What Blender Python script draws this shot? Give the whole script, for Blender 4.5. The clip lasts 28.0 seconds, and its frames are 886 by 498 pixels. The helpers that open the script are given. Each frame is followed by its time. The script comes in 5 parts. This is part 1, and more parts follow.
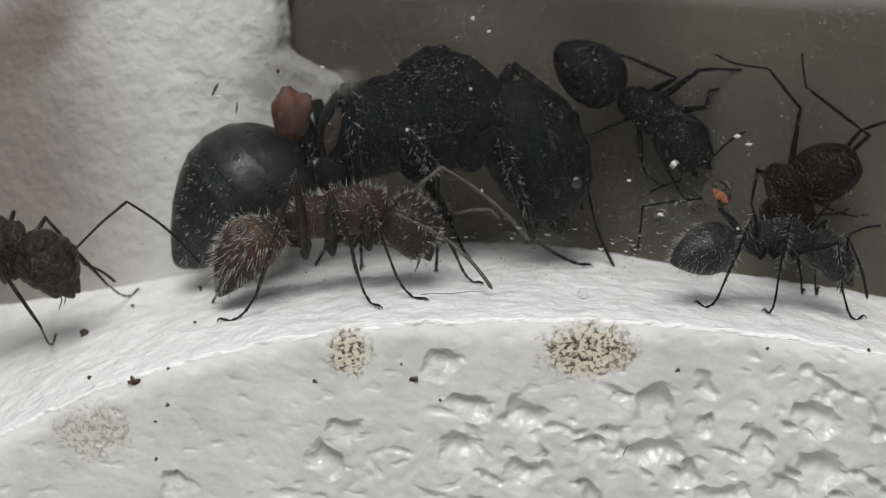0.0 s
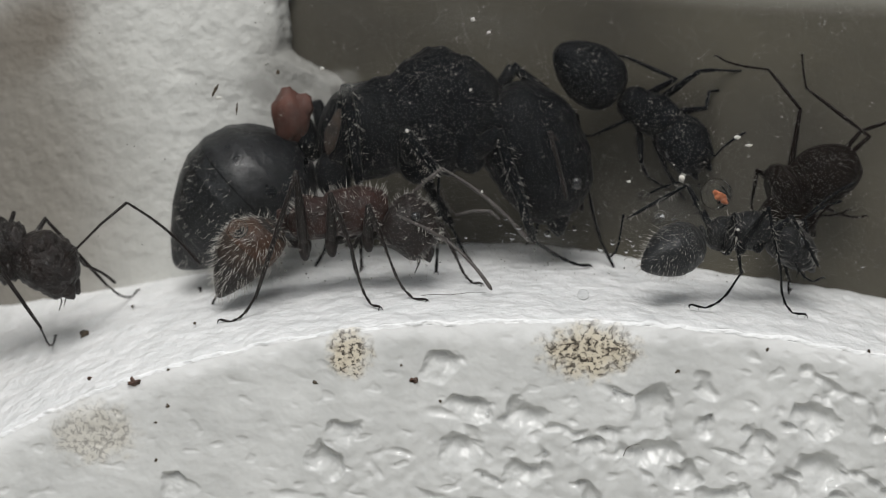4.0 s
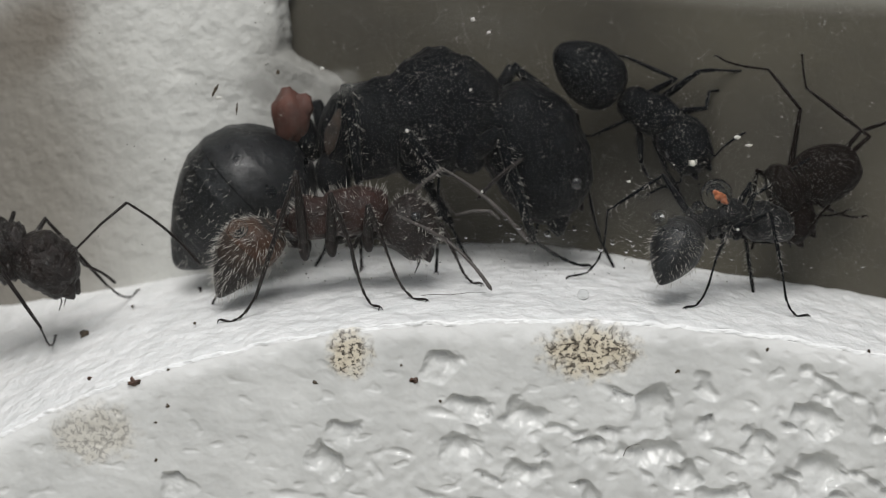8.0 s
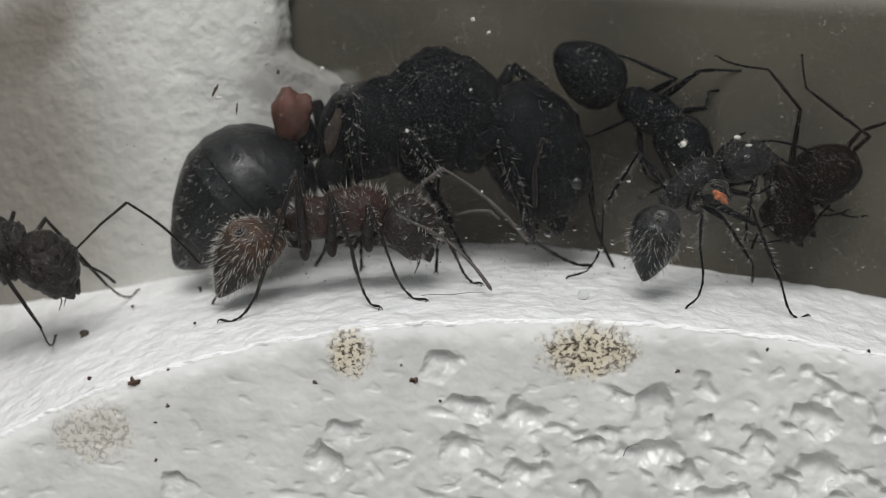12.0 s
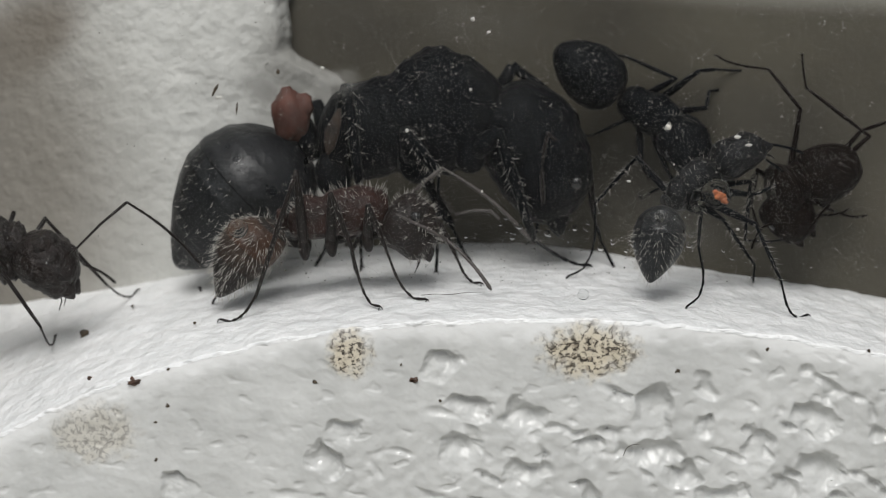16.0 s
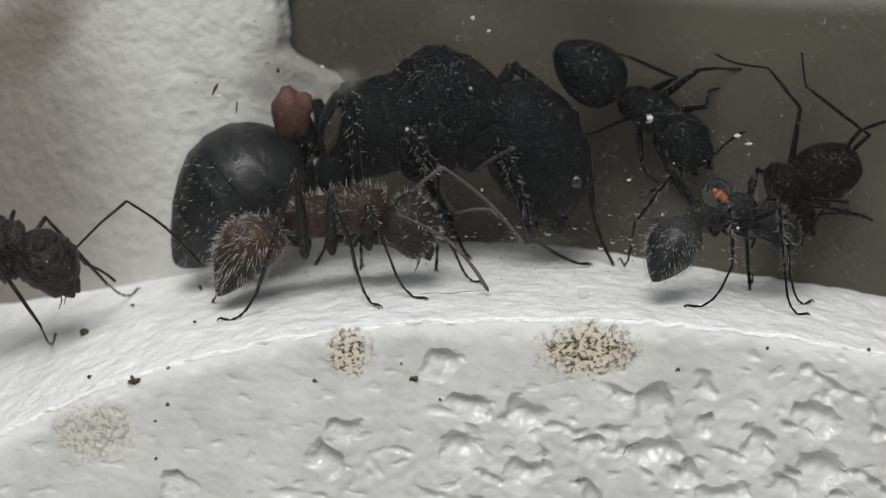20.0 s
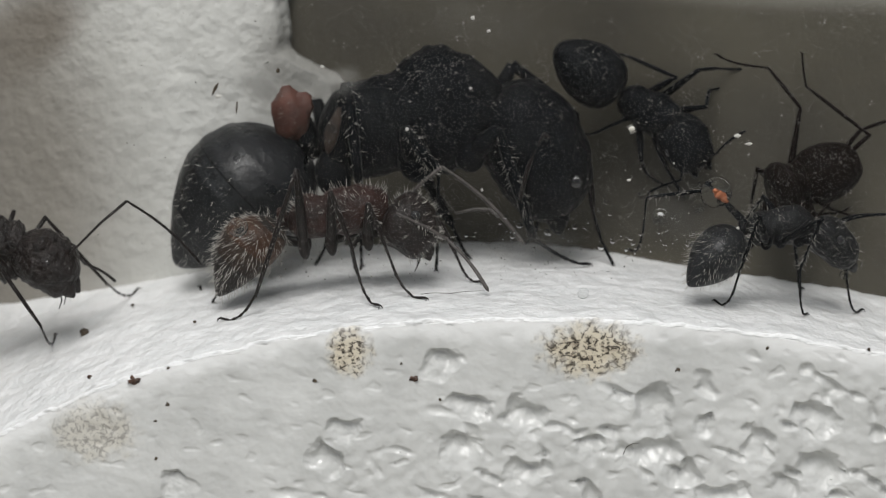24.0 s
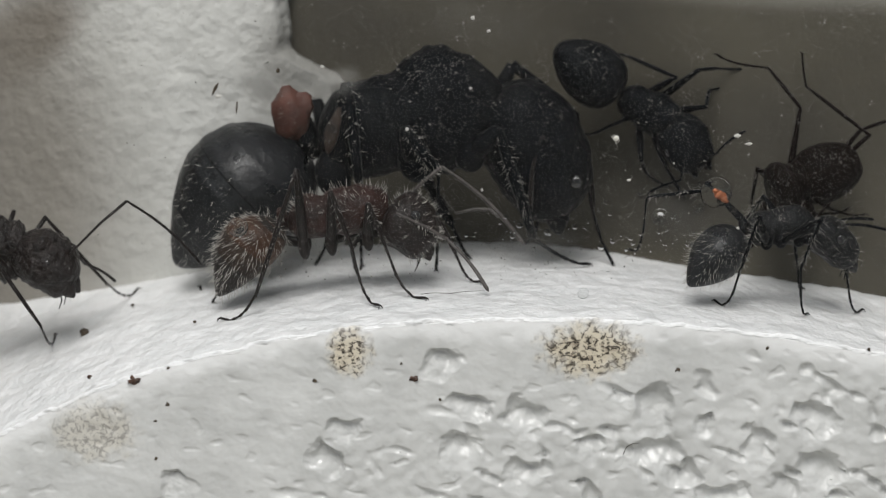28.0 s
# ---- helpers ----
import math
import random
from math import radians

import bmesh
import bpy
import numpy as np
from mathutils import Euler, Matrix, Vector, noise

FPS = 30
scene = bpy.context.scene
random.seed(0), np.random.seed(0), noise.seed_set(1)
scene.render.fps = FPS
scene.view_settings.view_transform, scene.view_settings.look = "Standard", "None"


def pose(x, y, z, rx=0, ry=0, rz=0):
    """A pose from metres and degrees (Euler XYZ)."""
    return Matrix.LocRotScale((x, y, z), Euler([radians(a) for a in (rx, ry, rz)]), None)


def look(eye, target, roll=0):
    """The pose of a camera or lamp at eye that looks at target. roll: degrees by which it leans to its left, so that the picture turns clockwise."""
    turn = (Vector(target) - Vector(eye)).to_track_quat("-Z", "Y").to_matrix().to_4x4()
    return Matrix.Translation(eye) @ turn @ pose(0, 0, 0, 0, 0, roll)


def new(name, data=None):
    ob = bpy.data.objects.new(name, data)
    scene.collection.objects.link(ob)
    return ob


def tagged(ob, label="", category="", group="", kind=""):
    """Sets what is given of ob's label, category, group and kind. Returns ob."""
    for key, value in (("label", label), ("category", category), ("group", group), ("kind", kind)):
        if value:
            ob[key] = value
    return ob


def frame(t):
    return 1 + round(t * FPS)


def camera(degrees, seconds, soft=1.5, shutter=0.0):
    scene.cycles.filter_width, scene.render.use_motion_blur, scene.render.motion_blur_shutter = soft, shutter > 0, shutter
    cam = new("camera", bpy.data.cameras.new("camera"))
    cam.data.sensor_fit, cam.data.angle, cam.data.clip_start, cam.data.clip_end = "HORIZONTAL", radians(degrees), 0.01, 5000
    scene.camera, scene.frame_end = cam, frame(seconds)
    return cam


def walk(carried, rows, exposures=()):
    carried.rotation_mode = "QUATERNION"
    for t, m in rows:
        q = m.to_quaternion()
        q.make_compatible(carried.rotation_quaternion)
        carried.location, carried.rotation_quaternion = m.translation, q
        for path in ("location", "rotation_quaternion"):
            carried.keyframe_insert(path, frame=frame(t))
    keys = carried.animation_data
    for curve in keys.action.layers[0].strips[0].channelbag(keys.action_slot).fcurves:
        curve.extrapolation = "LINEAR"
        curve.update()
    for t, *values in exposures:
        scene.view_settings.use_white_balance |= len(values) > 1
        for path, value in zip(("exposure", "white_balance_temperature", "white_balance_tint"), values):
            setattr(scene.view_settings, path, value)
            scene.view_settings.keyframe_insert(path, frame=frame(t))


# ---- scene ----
# All building numbers below are millimetres (x across, y away from the pane, z up).
MM = 0.001


def mm(p):
    return Vector(p) * MM


# ---- camera ----
EYE, AIM = (0.0, -0.07795, 0.018), (0.0, 0.0, 0.0)
cam = camera(22.18, 28.0, soft=1.05)
cam.data.dof.use_dof, cam.data.dof.focus_distance, cam.data.dof.aperture_fstop = True, 0.0824, 84


def nod(a):
    """The tripod's pose, tipped up by a degrees."""
    return look(EYE, AIM) @ pose(0, 0, 0, a)


CAMERA_ROWS = [(0.0, nod(0)), (0.8, nod(0.02)), (1.5, nod(0.026)), (8.0, nod(0.026)), (15.5, nod(0.022)),
               (16.1, nod(0.015)), (16.5, nod(-0.012)), (20.0, nod(-0.012)), (28.0, nod(-0.012))]
walk(cam, CAMERA_ROWS, [(0.0, 0.0), (28.0, 0.0)])

# ---- world and light ----
world = bpy.data.worlds.new("room")
scene.world = world
world.use_nodes = True
world.node_tree.nodes["Background"].inputs[0].default_value = (0.94, 0.97, 1.0, 1)
world.node_tree.nodes["Background"].inputs[1].default_value = 0.45
lamp_data = bpy.data.lights.new("ceiling_light", "AREA")
lamp_data.shape, lamp_data.size, lamp_data.energy = "DISK", 0.3, 2.06
lamp_data.color = (1.0, 0.985, 0.96)
lamp = new("ceiling_light", lamp_data)
lamp.matrix_world = look((-0.04, -0.285, 0.394), (0, 0.004, 0))


# ---- materials ----
# height of the floor along the pane and along its back, as polynomials
FRONT_RIM = (-0.0014, -0.0535, 0.1523, -0.9520, 0.5461, -2.6025)
BACK_LINE = (-0.0341, -0.0516, 0.1452, -0.4175, 0.2505, -2.9956)


def material(name, base, rough=0.5, metal=0.0, second=None, scale=1500.0, amount=0.5, bump=0.0, bump_scale=4000.0,
             coat=0.0, spec=0.5, stretch=None, turn=0.0, coarse=None, patchy=0.0):
    """A surface with two colours mixed by noise, a finer grain and relief. Scales are per metre."""
    m = bpy.data.materials.new(name)
    m.use_nodes = True
    nt = m.node_tree
    b = nt.nodes["Principled BSDF"]
    b.inputs["Roughness"].default_value = rough
    b.inputs["Metallic"].default_value = metal
    b.inputs["Coat Weight"].default_value = coat
    b.inputs["Specular IOR Level"].default_value = spec
    co = nt.nodes.new("ShaderNodeTexCoord")
    n = nt.nodes.new("ShaderNodeTexNoise")
    n.inputs["Scale"].default_value = scale
    n.inputs["Detail"].default_value = 6.0
    n.inputs["Roughness"].default_value = 0.65
    nt.links.new(co.outputs["Object"], n.inputs["Vector"])
    ramp = nt.nodes.new("ShaderNodeValToRGB")
    ramp.color_ramp.elements[0].position = 0.5 - 0.3 * amount
    ramp.color_ramp.elements[1].position = 0.5 + 0.3 * amount
    ramp.color_ramp.elements[0].color = (*base, 1)
    ramp.color_ramp.elements[1].color = (*(second or tuple(0.75 * c for c in base)), 1)
    nt.links.new(n.outputs["Fac"], ramp.inputs["Fac"])
    nt.links.new(ramp.outputs["Color"], b.inputs["Base Color"])
    if patchy:
        worn = nt.nodes.new("ShaderNodeTexNoise")
        worn.inputs["Scale"].default_value = scale * 0.7
        worn.inputs["Detail"].default_value = 5.0
        nt.links.new(co.outputs["Object"], worn.inputs["Vector"])
        gloss = nt.nodes.new("ShaderNodeMapRange")
        gloss.inputs["From Min"].default_value, gloss.inputs["From Max"].default_value = 0.35, 0.65
        gloss.inputs["To Min"].default_value, gloss.inputs["To Max"].default_value = max(rough - patchy, 0.05), min(rough + patchy, 1.0)
        nt.links.new(worn.outputs["Fac"], gloss.inputs["Value"])
        nt.links.new(gloss.outputs[0], b.inputs["Roughness"])
    if bump:
        f = nt.nodes.new("ShaderNodeTexNoise")
        f.inputs["Scale"].default_value = bump_scale
        f.inputs["Detail"].default_value = 5.0
        if stretch:
            mp = nt.nodes.new("ShaderNodeMapping")
            mp.inputs["Rotation"].default_value = (0, radians(turn), 0)
            mp.vector_type = "TEXTURE"
            mp.inputs["Scale"].default_value = tuple(1 / q for q in stretch)
            nt.links.new(co.outputs["Object"], mp.inputs["Vector"])
            nt.links.new(mp.outputs[0], f.inputs["Vector"])
        else:
            nt.links.new(co.outputs["Object"], f.inputs["Vector"])
        bp = nt.nodes.new("ShaderNodeBump")
        bp.inputs["Strength"].default_value = 1.0
        bp.inputs["Distance"].default_value = bump * MM
        nt.links.new(f.outputs["Fac"], bp.inputs["Height"])
        nt.links.new(bp.outputs["Normal"], b.inputs["Normal"])
        if coarse:
            lumpy = nt.nodes.new("ShaderNodeTexNoise")
            lumpy.inputs["Scale"].default_value = coarse[1]
            lumpy.inputs["Detail"].default_value = 4.0
            nt.links.new(co.outputs["Object"], lumpy.inputs["Vector"])
            wide = nt.nodes.new("ShaderNodeBump")
            wide.inputs["Distance"].default_value = coarse[0] * MM
            nt.links.new(lumpy.outputs["Fac"], wide.inputs["Height"])
            nt.links.new(wide.outputs["Normal"], bp.inputs["Normal"])
    return m


WALL_PLASTER = material("rough_plaster", (0.57, 0.57, 0.542), 0.7, second=(0.5, 0.5, 0.475), scale=350, bump=0.15, bump_scale=2000, coarse=(0.17, 560))
DARK_WALL = material("dark_plastic", (0.068, 0.061, 0.042), 0.75, second=(0.044, 0.039, 0.0275), scale=130, bump=0.02, bump_scale=1500)
PALE_RIM = material("pale_rim", (0.34, 0.33, 0.30), 0.6, scale=200, bump=0.03)
BLACK = material("black_cuticle", (0.0030, 0.0034, 0.0042), 0.5, spec=0.055, second=(0.0055, 0.0061, 0.0073), scale=1500, bump=0.045, bump_scale=5200, coarse=(0.09, 1300), patchy=0.12)
BLACK_SHINE = material("glossy_black_cuticle", (0.0030, 0.0034, 0.0042), 0.4, spec=0.3, second=(0.009, 0.0102, 0.012), scale=1900, bump=0.04, bump_scale=4200, coarse=(0.09, 900), patchy=0.14)
GREY_BLACK = material("dusty_black_cuticle", (0.0028, 0.003, 0.0036), 0.42, spec=0.16, second=(0.011, 0.0115, 0.0125), scale=2600, bump=0.09, bump_scale=5200, coarse=(0.16, 1500), patchy=0.14)
BROWN_BLACK = material("brown_black_cuticle", (0.0055, 0.004, 0.0037), 0.45, spec=0.26, second=(0.014, 0.009, 0.0075), scale=2200, bump=0.2, bump_scale=2600, coarse=(0.25, 1300), patchy=0.15)
RED_BROWN = material("red_brown_cuticle", (0.027, 0.0098, 0.007), 0.42, spec=0.22, second=(0.012, 0.0064, 0.0052), scale=1100, bump=0.1, bump_scale=4800, coarse=(0.18, 1300), patchy=0.12)
DARK_RED = material("dark_red_cuticle", (0.015, 0.0095, 0.008), 0.42, spec=0.26, second=(0.0075, 0.0056, 0.0052), scale=1700, bump=0.09, bump_scale=5000, coarse=(0.16, 1400), patchy=0.12)
AMBER = material("amber_cuticle", (0.06, 0.027, 0.0135), 0.4, spec=0.25, second=(0.017, 0.0105, 0.0075), scale=520, bump=0.06, bump_scale=5000, patchy=0.1)
AMBER_GREY = material("tan_cuticle", (0.04, 0.028, 0.021), 0.5, spec=0.2, second=(0.014, 0.0105, 0.009), scale=1600, bump=0.05, bump_scale=5000)
GREY_HAIRY = material("grey_brown_cuticle", (0.027, 0.0225, 0.02), 0.5, spec=0.22, second=(0.011, 0.0095, 0.0085), scale=1800, bump=0.07, bump_scale=5000, coarse=(0.12, 1500), patchy=0.12)
LEG = material("leg_cuticle", (0.006, 0.0045, 0.0042), 0.45, spec=0.2, second=(0.012, 0.0085, 0.0075), scale=3000, bump=0.008, bump_scale=15000)
FEELER = material("grey_feeler", (0.07, 0.06, 0.055), 0.5, second=(0.035, 0.03, 0.028), scale=3000, bump=0.008, bump_scale=15000)
EYE_MAT = material("eye", (0.012, 0.012, 0.013), 0.2, scale=9000, bump=0.01, bump_scale=30000)
HAIR = material("silver_hair", (0.52, 0.50, 0.46), 0.45, second=(0.38, 0.36, 0.33), scale=2000)
DARK_HAIR = material("dim_hair", (0.34, 0.33, 0.31), 0.45, second=(0.2, 0.195, 0.185), scale=2000)
BROWN_DIM = material("dim_brown_cuticle", (0.0042, 0.0027, 0.0022), 0.55, spec=0.06, second=(0.007, 0.0044, 0.0036), scale=2600, bump=0.07, bump_scale=4200)
RUST = material("rust_red", (0.088, 0.026, 0.0145), 0.7, second=(0.042, 0.0145, 0.0095), scale=900, bump=0.03, bump_scale=3000)
ORANGE = material("orange_crumb", (0.3, 0.085, 0.022), 0.5, second=(0.15, 0.04, 0.012), scale=4000, bump=0.03)
DUST = material("white_dust", (0.62, 0.61, 0.57), 0.7, second=(0.4, 0.39, 0.36), scale=3000)
GREY_DUST = material("grey_dust", (0.22, 0.21, 0.19), 0.8, second=(0.06, 0.057, 0.05), scale=900, amount=0.3)
SOIL = material("soil", (0.035, 0.026, 0.018), 0.8, second=(0.07, 0.05, 0.03), scale=4000)
BROWN_CRUMB = material("brown_crumb", (0.09, 0.04, 0.022), 0.6, second=(0.04, 0.02, 0.012), scale=5000)
MITE = material("pale_mite", (0.72, 0.70, 0.64), 0.35, second=(0.6, 0.58, 0.52), scale=5000)


def pane_material():
    """Clear glass with a thin film of dust."""
    m = bpy.data.materials.new("dusty_glass")
    m.use_nodes = True
    nt = m.node_tree
    out = nt.nodes["Material Output"]
    nt.nodes.remove(nt.nodes["Principled BSDF"])
    clear = nt.nodes.new("ShaderNodeBsdfTransparent")
    gloss = nt.nodes.new("ShaderNodeBsdfGlossy")
    gloss.inputs["Roughness"].default_value = 0.02
    film = nt.nodes.new("ShaderNodeBsdfDiffuse")
    film.inputs["Color"].default_value = (0.7, 0.69, 0.66, 1)
    co = nt.nodes.new("ShaderNodeTexCoord")
    n = nt.nodes.new("ShaderNodeTexNoise")
    n.inputs["Scale"].default_value = 420
    n.inputs["Detail"].default_value = 8
    nt.links.new(co.outputs["Object"], n.inputs["Vector"])
    amount = nt.nodes.new("ShaderNodeMapRange")
    amount.inputs["From Min"].default_value, amount.inputs["From Max"].default_value = 0.42, 0.72
    amount.inputs["To Min"].default_value, amount.inputs["To Max"].default_value = 0.0011, 0.0055
    nt.links.new(n.outputs["Fac"], amount.inputs["Value"])
    a, b = nt.nodes.new("ShaderNodeMixShader"), nt.nodes.new("ShaderNodeMixShader")
    a.inputs[0].default_value = 0.004
    nt.links.new(clear.outputs[0], a.inputs[1])
    nt.links.new(gloss.outputs[0], a.inputs[2])
    grit = nt.nodes.new("ShaderNodeTexNoise")
    grit.inputs["Scale"].default_value = 9000
    grit.inputs["Detail"].default_value = 3
    nt.links.new(co.outputs["Object"], grit.inputs["Vector"])
    specks = nt.nodes.new("ShaderNodeMapRange")
    specks.inputs["From Min"].default_value, specks.inputs["From Max"].default_value = 0.5, 0.78
    specks.inputs["To Min"].default_value, specks.inputs["To Max"].default_value = 0.0, 0.015
    nt.links.new(grit.outputs["Fac"], specks.inputs["Value"])
    whole = nt.nodes.new("ShaderNodeMath")
    nt.links.new(amount.outputs[0], whole.inputs[0])
    nt.links.new(specks.outputs[0], whole.inputs[1])
    nt.links.new(whole.outputs[0], b.inputs[0])
    nt.links.new(a.outputs[0], b.inputs[1])
    nt.links.new(film.outputs[0], b.inputs[2])
    nt.links.new(b.outputs[0], out.inputs["Surface"])
    return m


def haze_material(rx, rz, strength):
    """A film of haze, thickest in the middle."""
    m = bpy.data.materials.new("haze")
    m.use_nodes = True
    nt = m.node_tree
    nt.nodes.remove(nt.nodes["Principled BSDF"])
    clear, film, mix = nt.nodes.new("ShaderNodeBsdfTransparent"), nt.nodes.new("ShaderNodeBsdfDiffuse"), nt.nodes.new("ShaderNodeMixShader")
    film.inputs["Color"].default_value = (0.55, 0.545, 0.52, 1)
    co, mp, far, rag = nt.nodes.new("ShaderNodeTexCoord"), nt.nodes.new("ShaderNodeMapping"), nt.nodes.new("ShaderNodeVectorMath"), nt.nodes.new("ShaderNodeTexNoise")
    mp.vector_type = "TEXTURE"
    mp.inputs["Scale"].default_value = (rx * MM, 1.0, rz * MM)
    far.operation = "LENGTH"
    rag.inputs["Scale"].default_value, rag.inputs["Detail"].default_value = 900, 6
    nt.links.new(co.outputs["Object"], mp.inputs["Vector"])
    nt.links.new(mp.outputs[0], far.inputs[0])
    nt.links.new(co.outputs["Object"], rag.inputs["Vector"])
    sum_ = nt.nodes.new("ShaderNodeMath")
    nt.links.new(far.outputs["Value"], sum_.inputs[0])
    nt.links.new(rag.outputs["Fac"], sum_.inputs[1])
    fade = nt.nodes.new("ShaderNodeMapRange")
    fade.interpolation_type = "SMOOTHSTEP"
    fade.inputs["From Min"].default_value, fade.inputs["From Max"].default_value = 0.75, 1.3
    fade.inputs["To Min"].default_value, fade.inputs["To Max"].default_value = strength, 0.0
    nt.links.new(sum_.outputs[0], fade.inputs["Value"])
    nt.links.new(fade.outputs[0], mix.inputs[0])
    nt.links.new(clear.outputs[0], mix.inputs[1])
    nt.links.new(film.outputs[0], mix.inputs[2])
    nt.links.new(mix.outputs[0], nt.nodes["Material Output"].inputs["Surface"])
    return m


def drop_material(ior):
    m = bpy.data.materials.new("water")
    m.use_nodes = True
    b = m.node_tree.nodes["Principled BSDF"]
    b.inputs["Base Color"].default_value = (0.95, 0.96, 0.96, 1)
    b.inputs["Roughness"].default_value = 0.03
    b.inputs["IOR"].default_value = ior
    b.inputs["Transmission Weight"].default_value = 1.0
    return m


GLASS, WATER, THIN_WATER = pane_material(), drop_material(1.33), drop_material(1.11)


# mouldy patches: x, z, half width, half height, strength of the crust and of its dark net
STAINS = [(-3.36, -3.78, 0.95, 1.15, 0.75, 1.0), (5.28, -3.74, 2.1, 1.25, 0.8, 1.0), (-12.57, -6.81, 1.9, 1.5, 0.3, 0.38)]


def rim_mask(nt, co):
    """1 at the rim's painted-in light border and above, 0 in the damp plaster below it."""
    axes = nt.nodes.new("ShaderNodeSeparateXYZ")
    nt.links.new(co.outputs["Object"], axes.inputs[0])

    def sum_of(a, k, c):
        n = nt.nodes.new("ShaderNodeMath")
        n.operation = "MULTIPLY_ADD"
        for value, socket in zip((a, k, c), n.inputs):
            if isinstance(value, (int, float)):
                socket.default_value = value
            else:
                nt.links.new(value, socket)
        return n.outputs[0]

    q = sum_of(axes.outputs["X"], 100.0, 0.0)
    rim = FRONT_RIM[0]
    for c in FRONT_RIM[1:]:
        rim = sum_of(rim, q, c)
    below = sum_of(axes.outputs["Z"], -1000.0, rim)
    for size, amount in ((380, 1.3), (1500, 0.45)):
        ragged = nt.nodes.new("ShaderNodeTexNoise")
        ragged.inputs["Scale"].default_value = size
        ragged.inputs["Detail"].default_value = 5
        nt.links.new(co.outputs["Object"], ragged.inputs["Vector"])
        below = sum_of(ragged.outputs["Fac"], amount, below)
    rim_fade = nt.nodes.new("ShaderNodeMapRange")
    rim_fade.interpolation_type = "SMOOTHSTEP"
    rim_fade.inputs["From Min"].default_value, rim_fade.inputs["From Max"].default_value = 1.05, 2.0
    rim_fade.inputs["To Min"].default_value, rim_fade.inputs["To Max"].default_value = 1.0, 0.0
    nt.links.new(below, rim_fade.inputs["Value"])
    return rim_fade.outputs[0]


def stained(nt, co, base):
    """Three mouldy patches: cream crust with a broken dark net."""
    warp = nt.nodes.new("ShaderNodeTexNoise")
    warp.inputs["Scale"].default_value = 900
    warp.inputs["Detail"].default_value = 4
    nt.links.new(co.outputs["Object"], warp.inputs["Vector"])
    cracks = nt.nodes.new("ShaderNodeTexVoronoi")
    cracks.feature = "DISTANCE_TO_EDGE"
    cracks.inputs["Scale"].default_value = 4600
    bend = nt.nodes.new("ShaderNodeVectorMath")
    bend.operation = "MULTIPLY_ADD"
    bend.inputs[1].default_value = (0.0011, 0.0011, 0.0011)
    nt.links.new(warp.outputs["Color"], bend.inputs[0])
    nt.links.new(co.outputs["Object"], bend.inputs[2])
    nt.links.new(bend.outputs[0], cracks.inputs["Vector"])
    line = nt.nodes.new("ShaderNodeMapRange")
    line.inputs["From Min"].default_value, line.inputs["From Max"].default_value = 0.04, 0.24
    line.inputs["To Min"].default_value, line.inputs["To Max"].default_value = 1.0, 0.0
    nt.links.new(cracks.outputs["Distance"], line.inputs["Value"])
    gaps = nt.nodes.new("ShaderNodeTexNoise")
    gaps.inputs["Scale"].default_value = 6000
    gaps.inputs["Detail"].default_value = 3
    nt.links.new(co.outputs["Object"], gaps.inputs["Vector"])
    some = nt.nodes.new("ShaderNodeMapRange")
    some.inputs["From Min"].default_value, some.inputs["From Max"].default_value = 0.43, 0.55
    nt.links.new(gaps.outputs["Fac"], some.inputs["Value"])
    broken = nt.nodes.new("ShaderNodeMath")
    broken.operation = "MULTIPLY"
    nt.links.new(line.outputs[0], broken.inputs[0])
    nt.links.new(some.outputs[0], broken.inputs[1])
    patchy = nt.nodes.new("ShaderNodeTexNoise")
    patchy.inputs["Scale"].default_value = 2300
    nt.links.new(co.outputs["Object"], patchy.inputs["Vector"])
    tan = nt.nodes.new("ShaderNodeValToRGB")
    tan.color_ramp.elements[0].position, tan.color_ramp.elements[1].position = 0.44, 0.74
    tan.color_ramp.elements[0].color, tan.color_ramp.elements[1].color = (0.63, 0.55, 0.40, 1), (0.18, 0.115, 0.05, 1)
    nt.links.new(gaps.outputs["Fac"], tan.inputs["Fac"])
    for (x, z, rx, rz, tint, dark) in STAINS:
        mp = nt.nodes.new("ShaderNodeMapping")
        mp.vector_type = "TEXTURE"
        mp.inputs["Location"].default_value = (x * MM, 0, z * MM)
        mp.inputs["Scale"].default_value = (rx * MM, 1.0, rz * MM)
        nt.links.new(co.outputs["Object"], mp.inputs["Vector"])
        far = nt.nodes.new("ShaderNodeVectorMath")
        far.operation = "LENGTH"
        nt.links.new(mp.outputs[0], far.inputs[0])
        rag = nt.nodes.new("ShaderNodeMath")
        rag.operation = "MULTIPLY_ADD"
        rag.inputs[1].default_value = 0.9
        nt.links.new(patchy.outputs["Fac"], rag.inputs[0])
        nt.links.new(far.outputs["Value"], rag.inputs[2])
        mask = nt.nodes.new("ShaderNodeMapRange")
        mask.interpolation_type = "SMOOTHSTEP"
        mask.inputs["From Min"].default_value, mask.inputs["From Max"].default_value = 0.85, 1.5
        mask.inputs["To Min"].default_value, mask.inputs["To Max"].default_value = 1.0, 0.0
        nt.links.new(rag.outputs[0], mask.inputs["Value"])
        soft = nt.nodes.new("ShaderNodeMath")
        soft.operation = "MULTIPLY"
        soft.inputs[1].default_value = tint
        nt.links.new(mask.outputs[0], soft.inputs[0])
        cream = nt.nodes.new("ShaderNodeMix")
        cream.data_type = "RGBA"
        nt.links.new(tan.outputs["Color"], cream.inputs["B"])
        nt.links.new(soft.outputs[0], cream.inputs["Factor"])
        nt.links.new(base, cream.inputs["A"])
        grain = nt.nodes.new("ShaderNodeMath")
        grain.operation = "MULTIPLY"
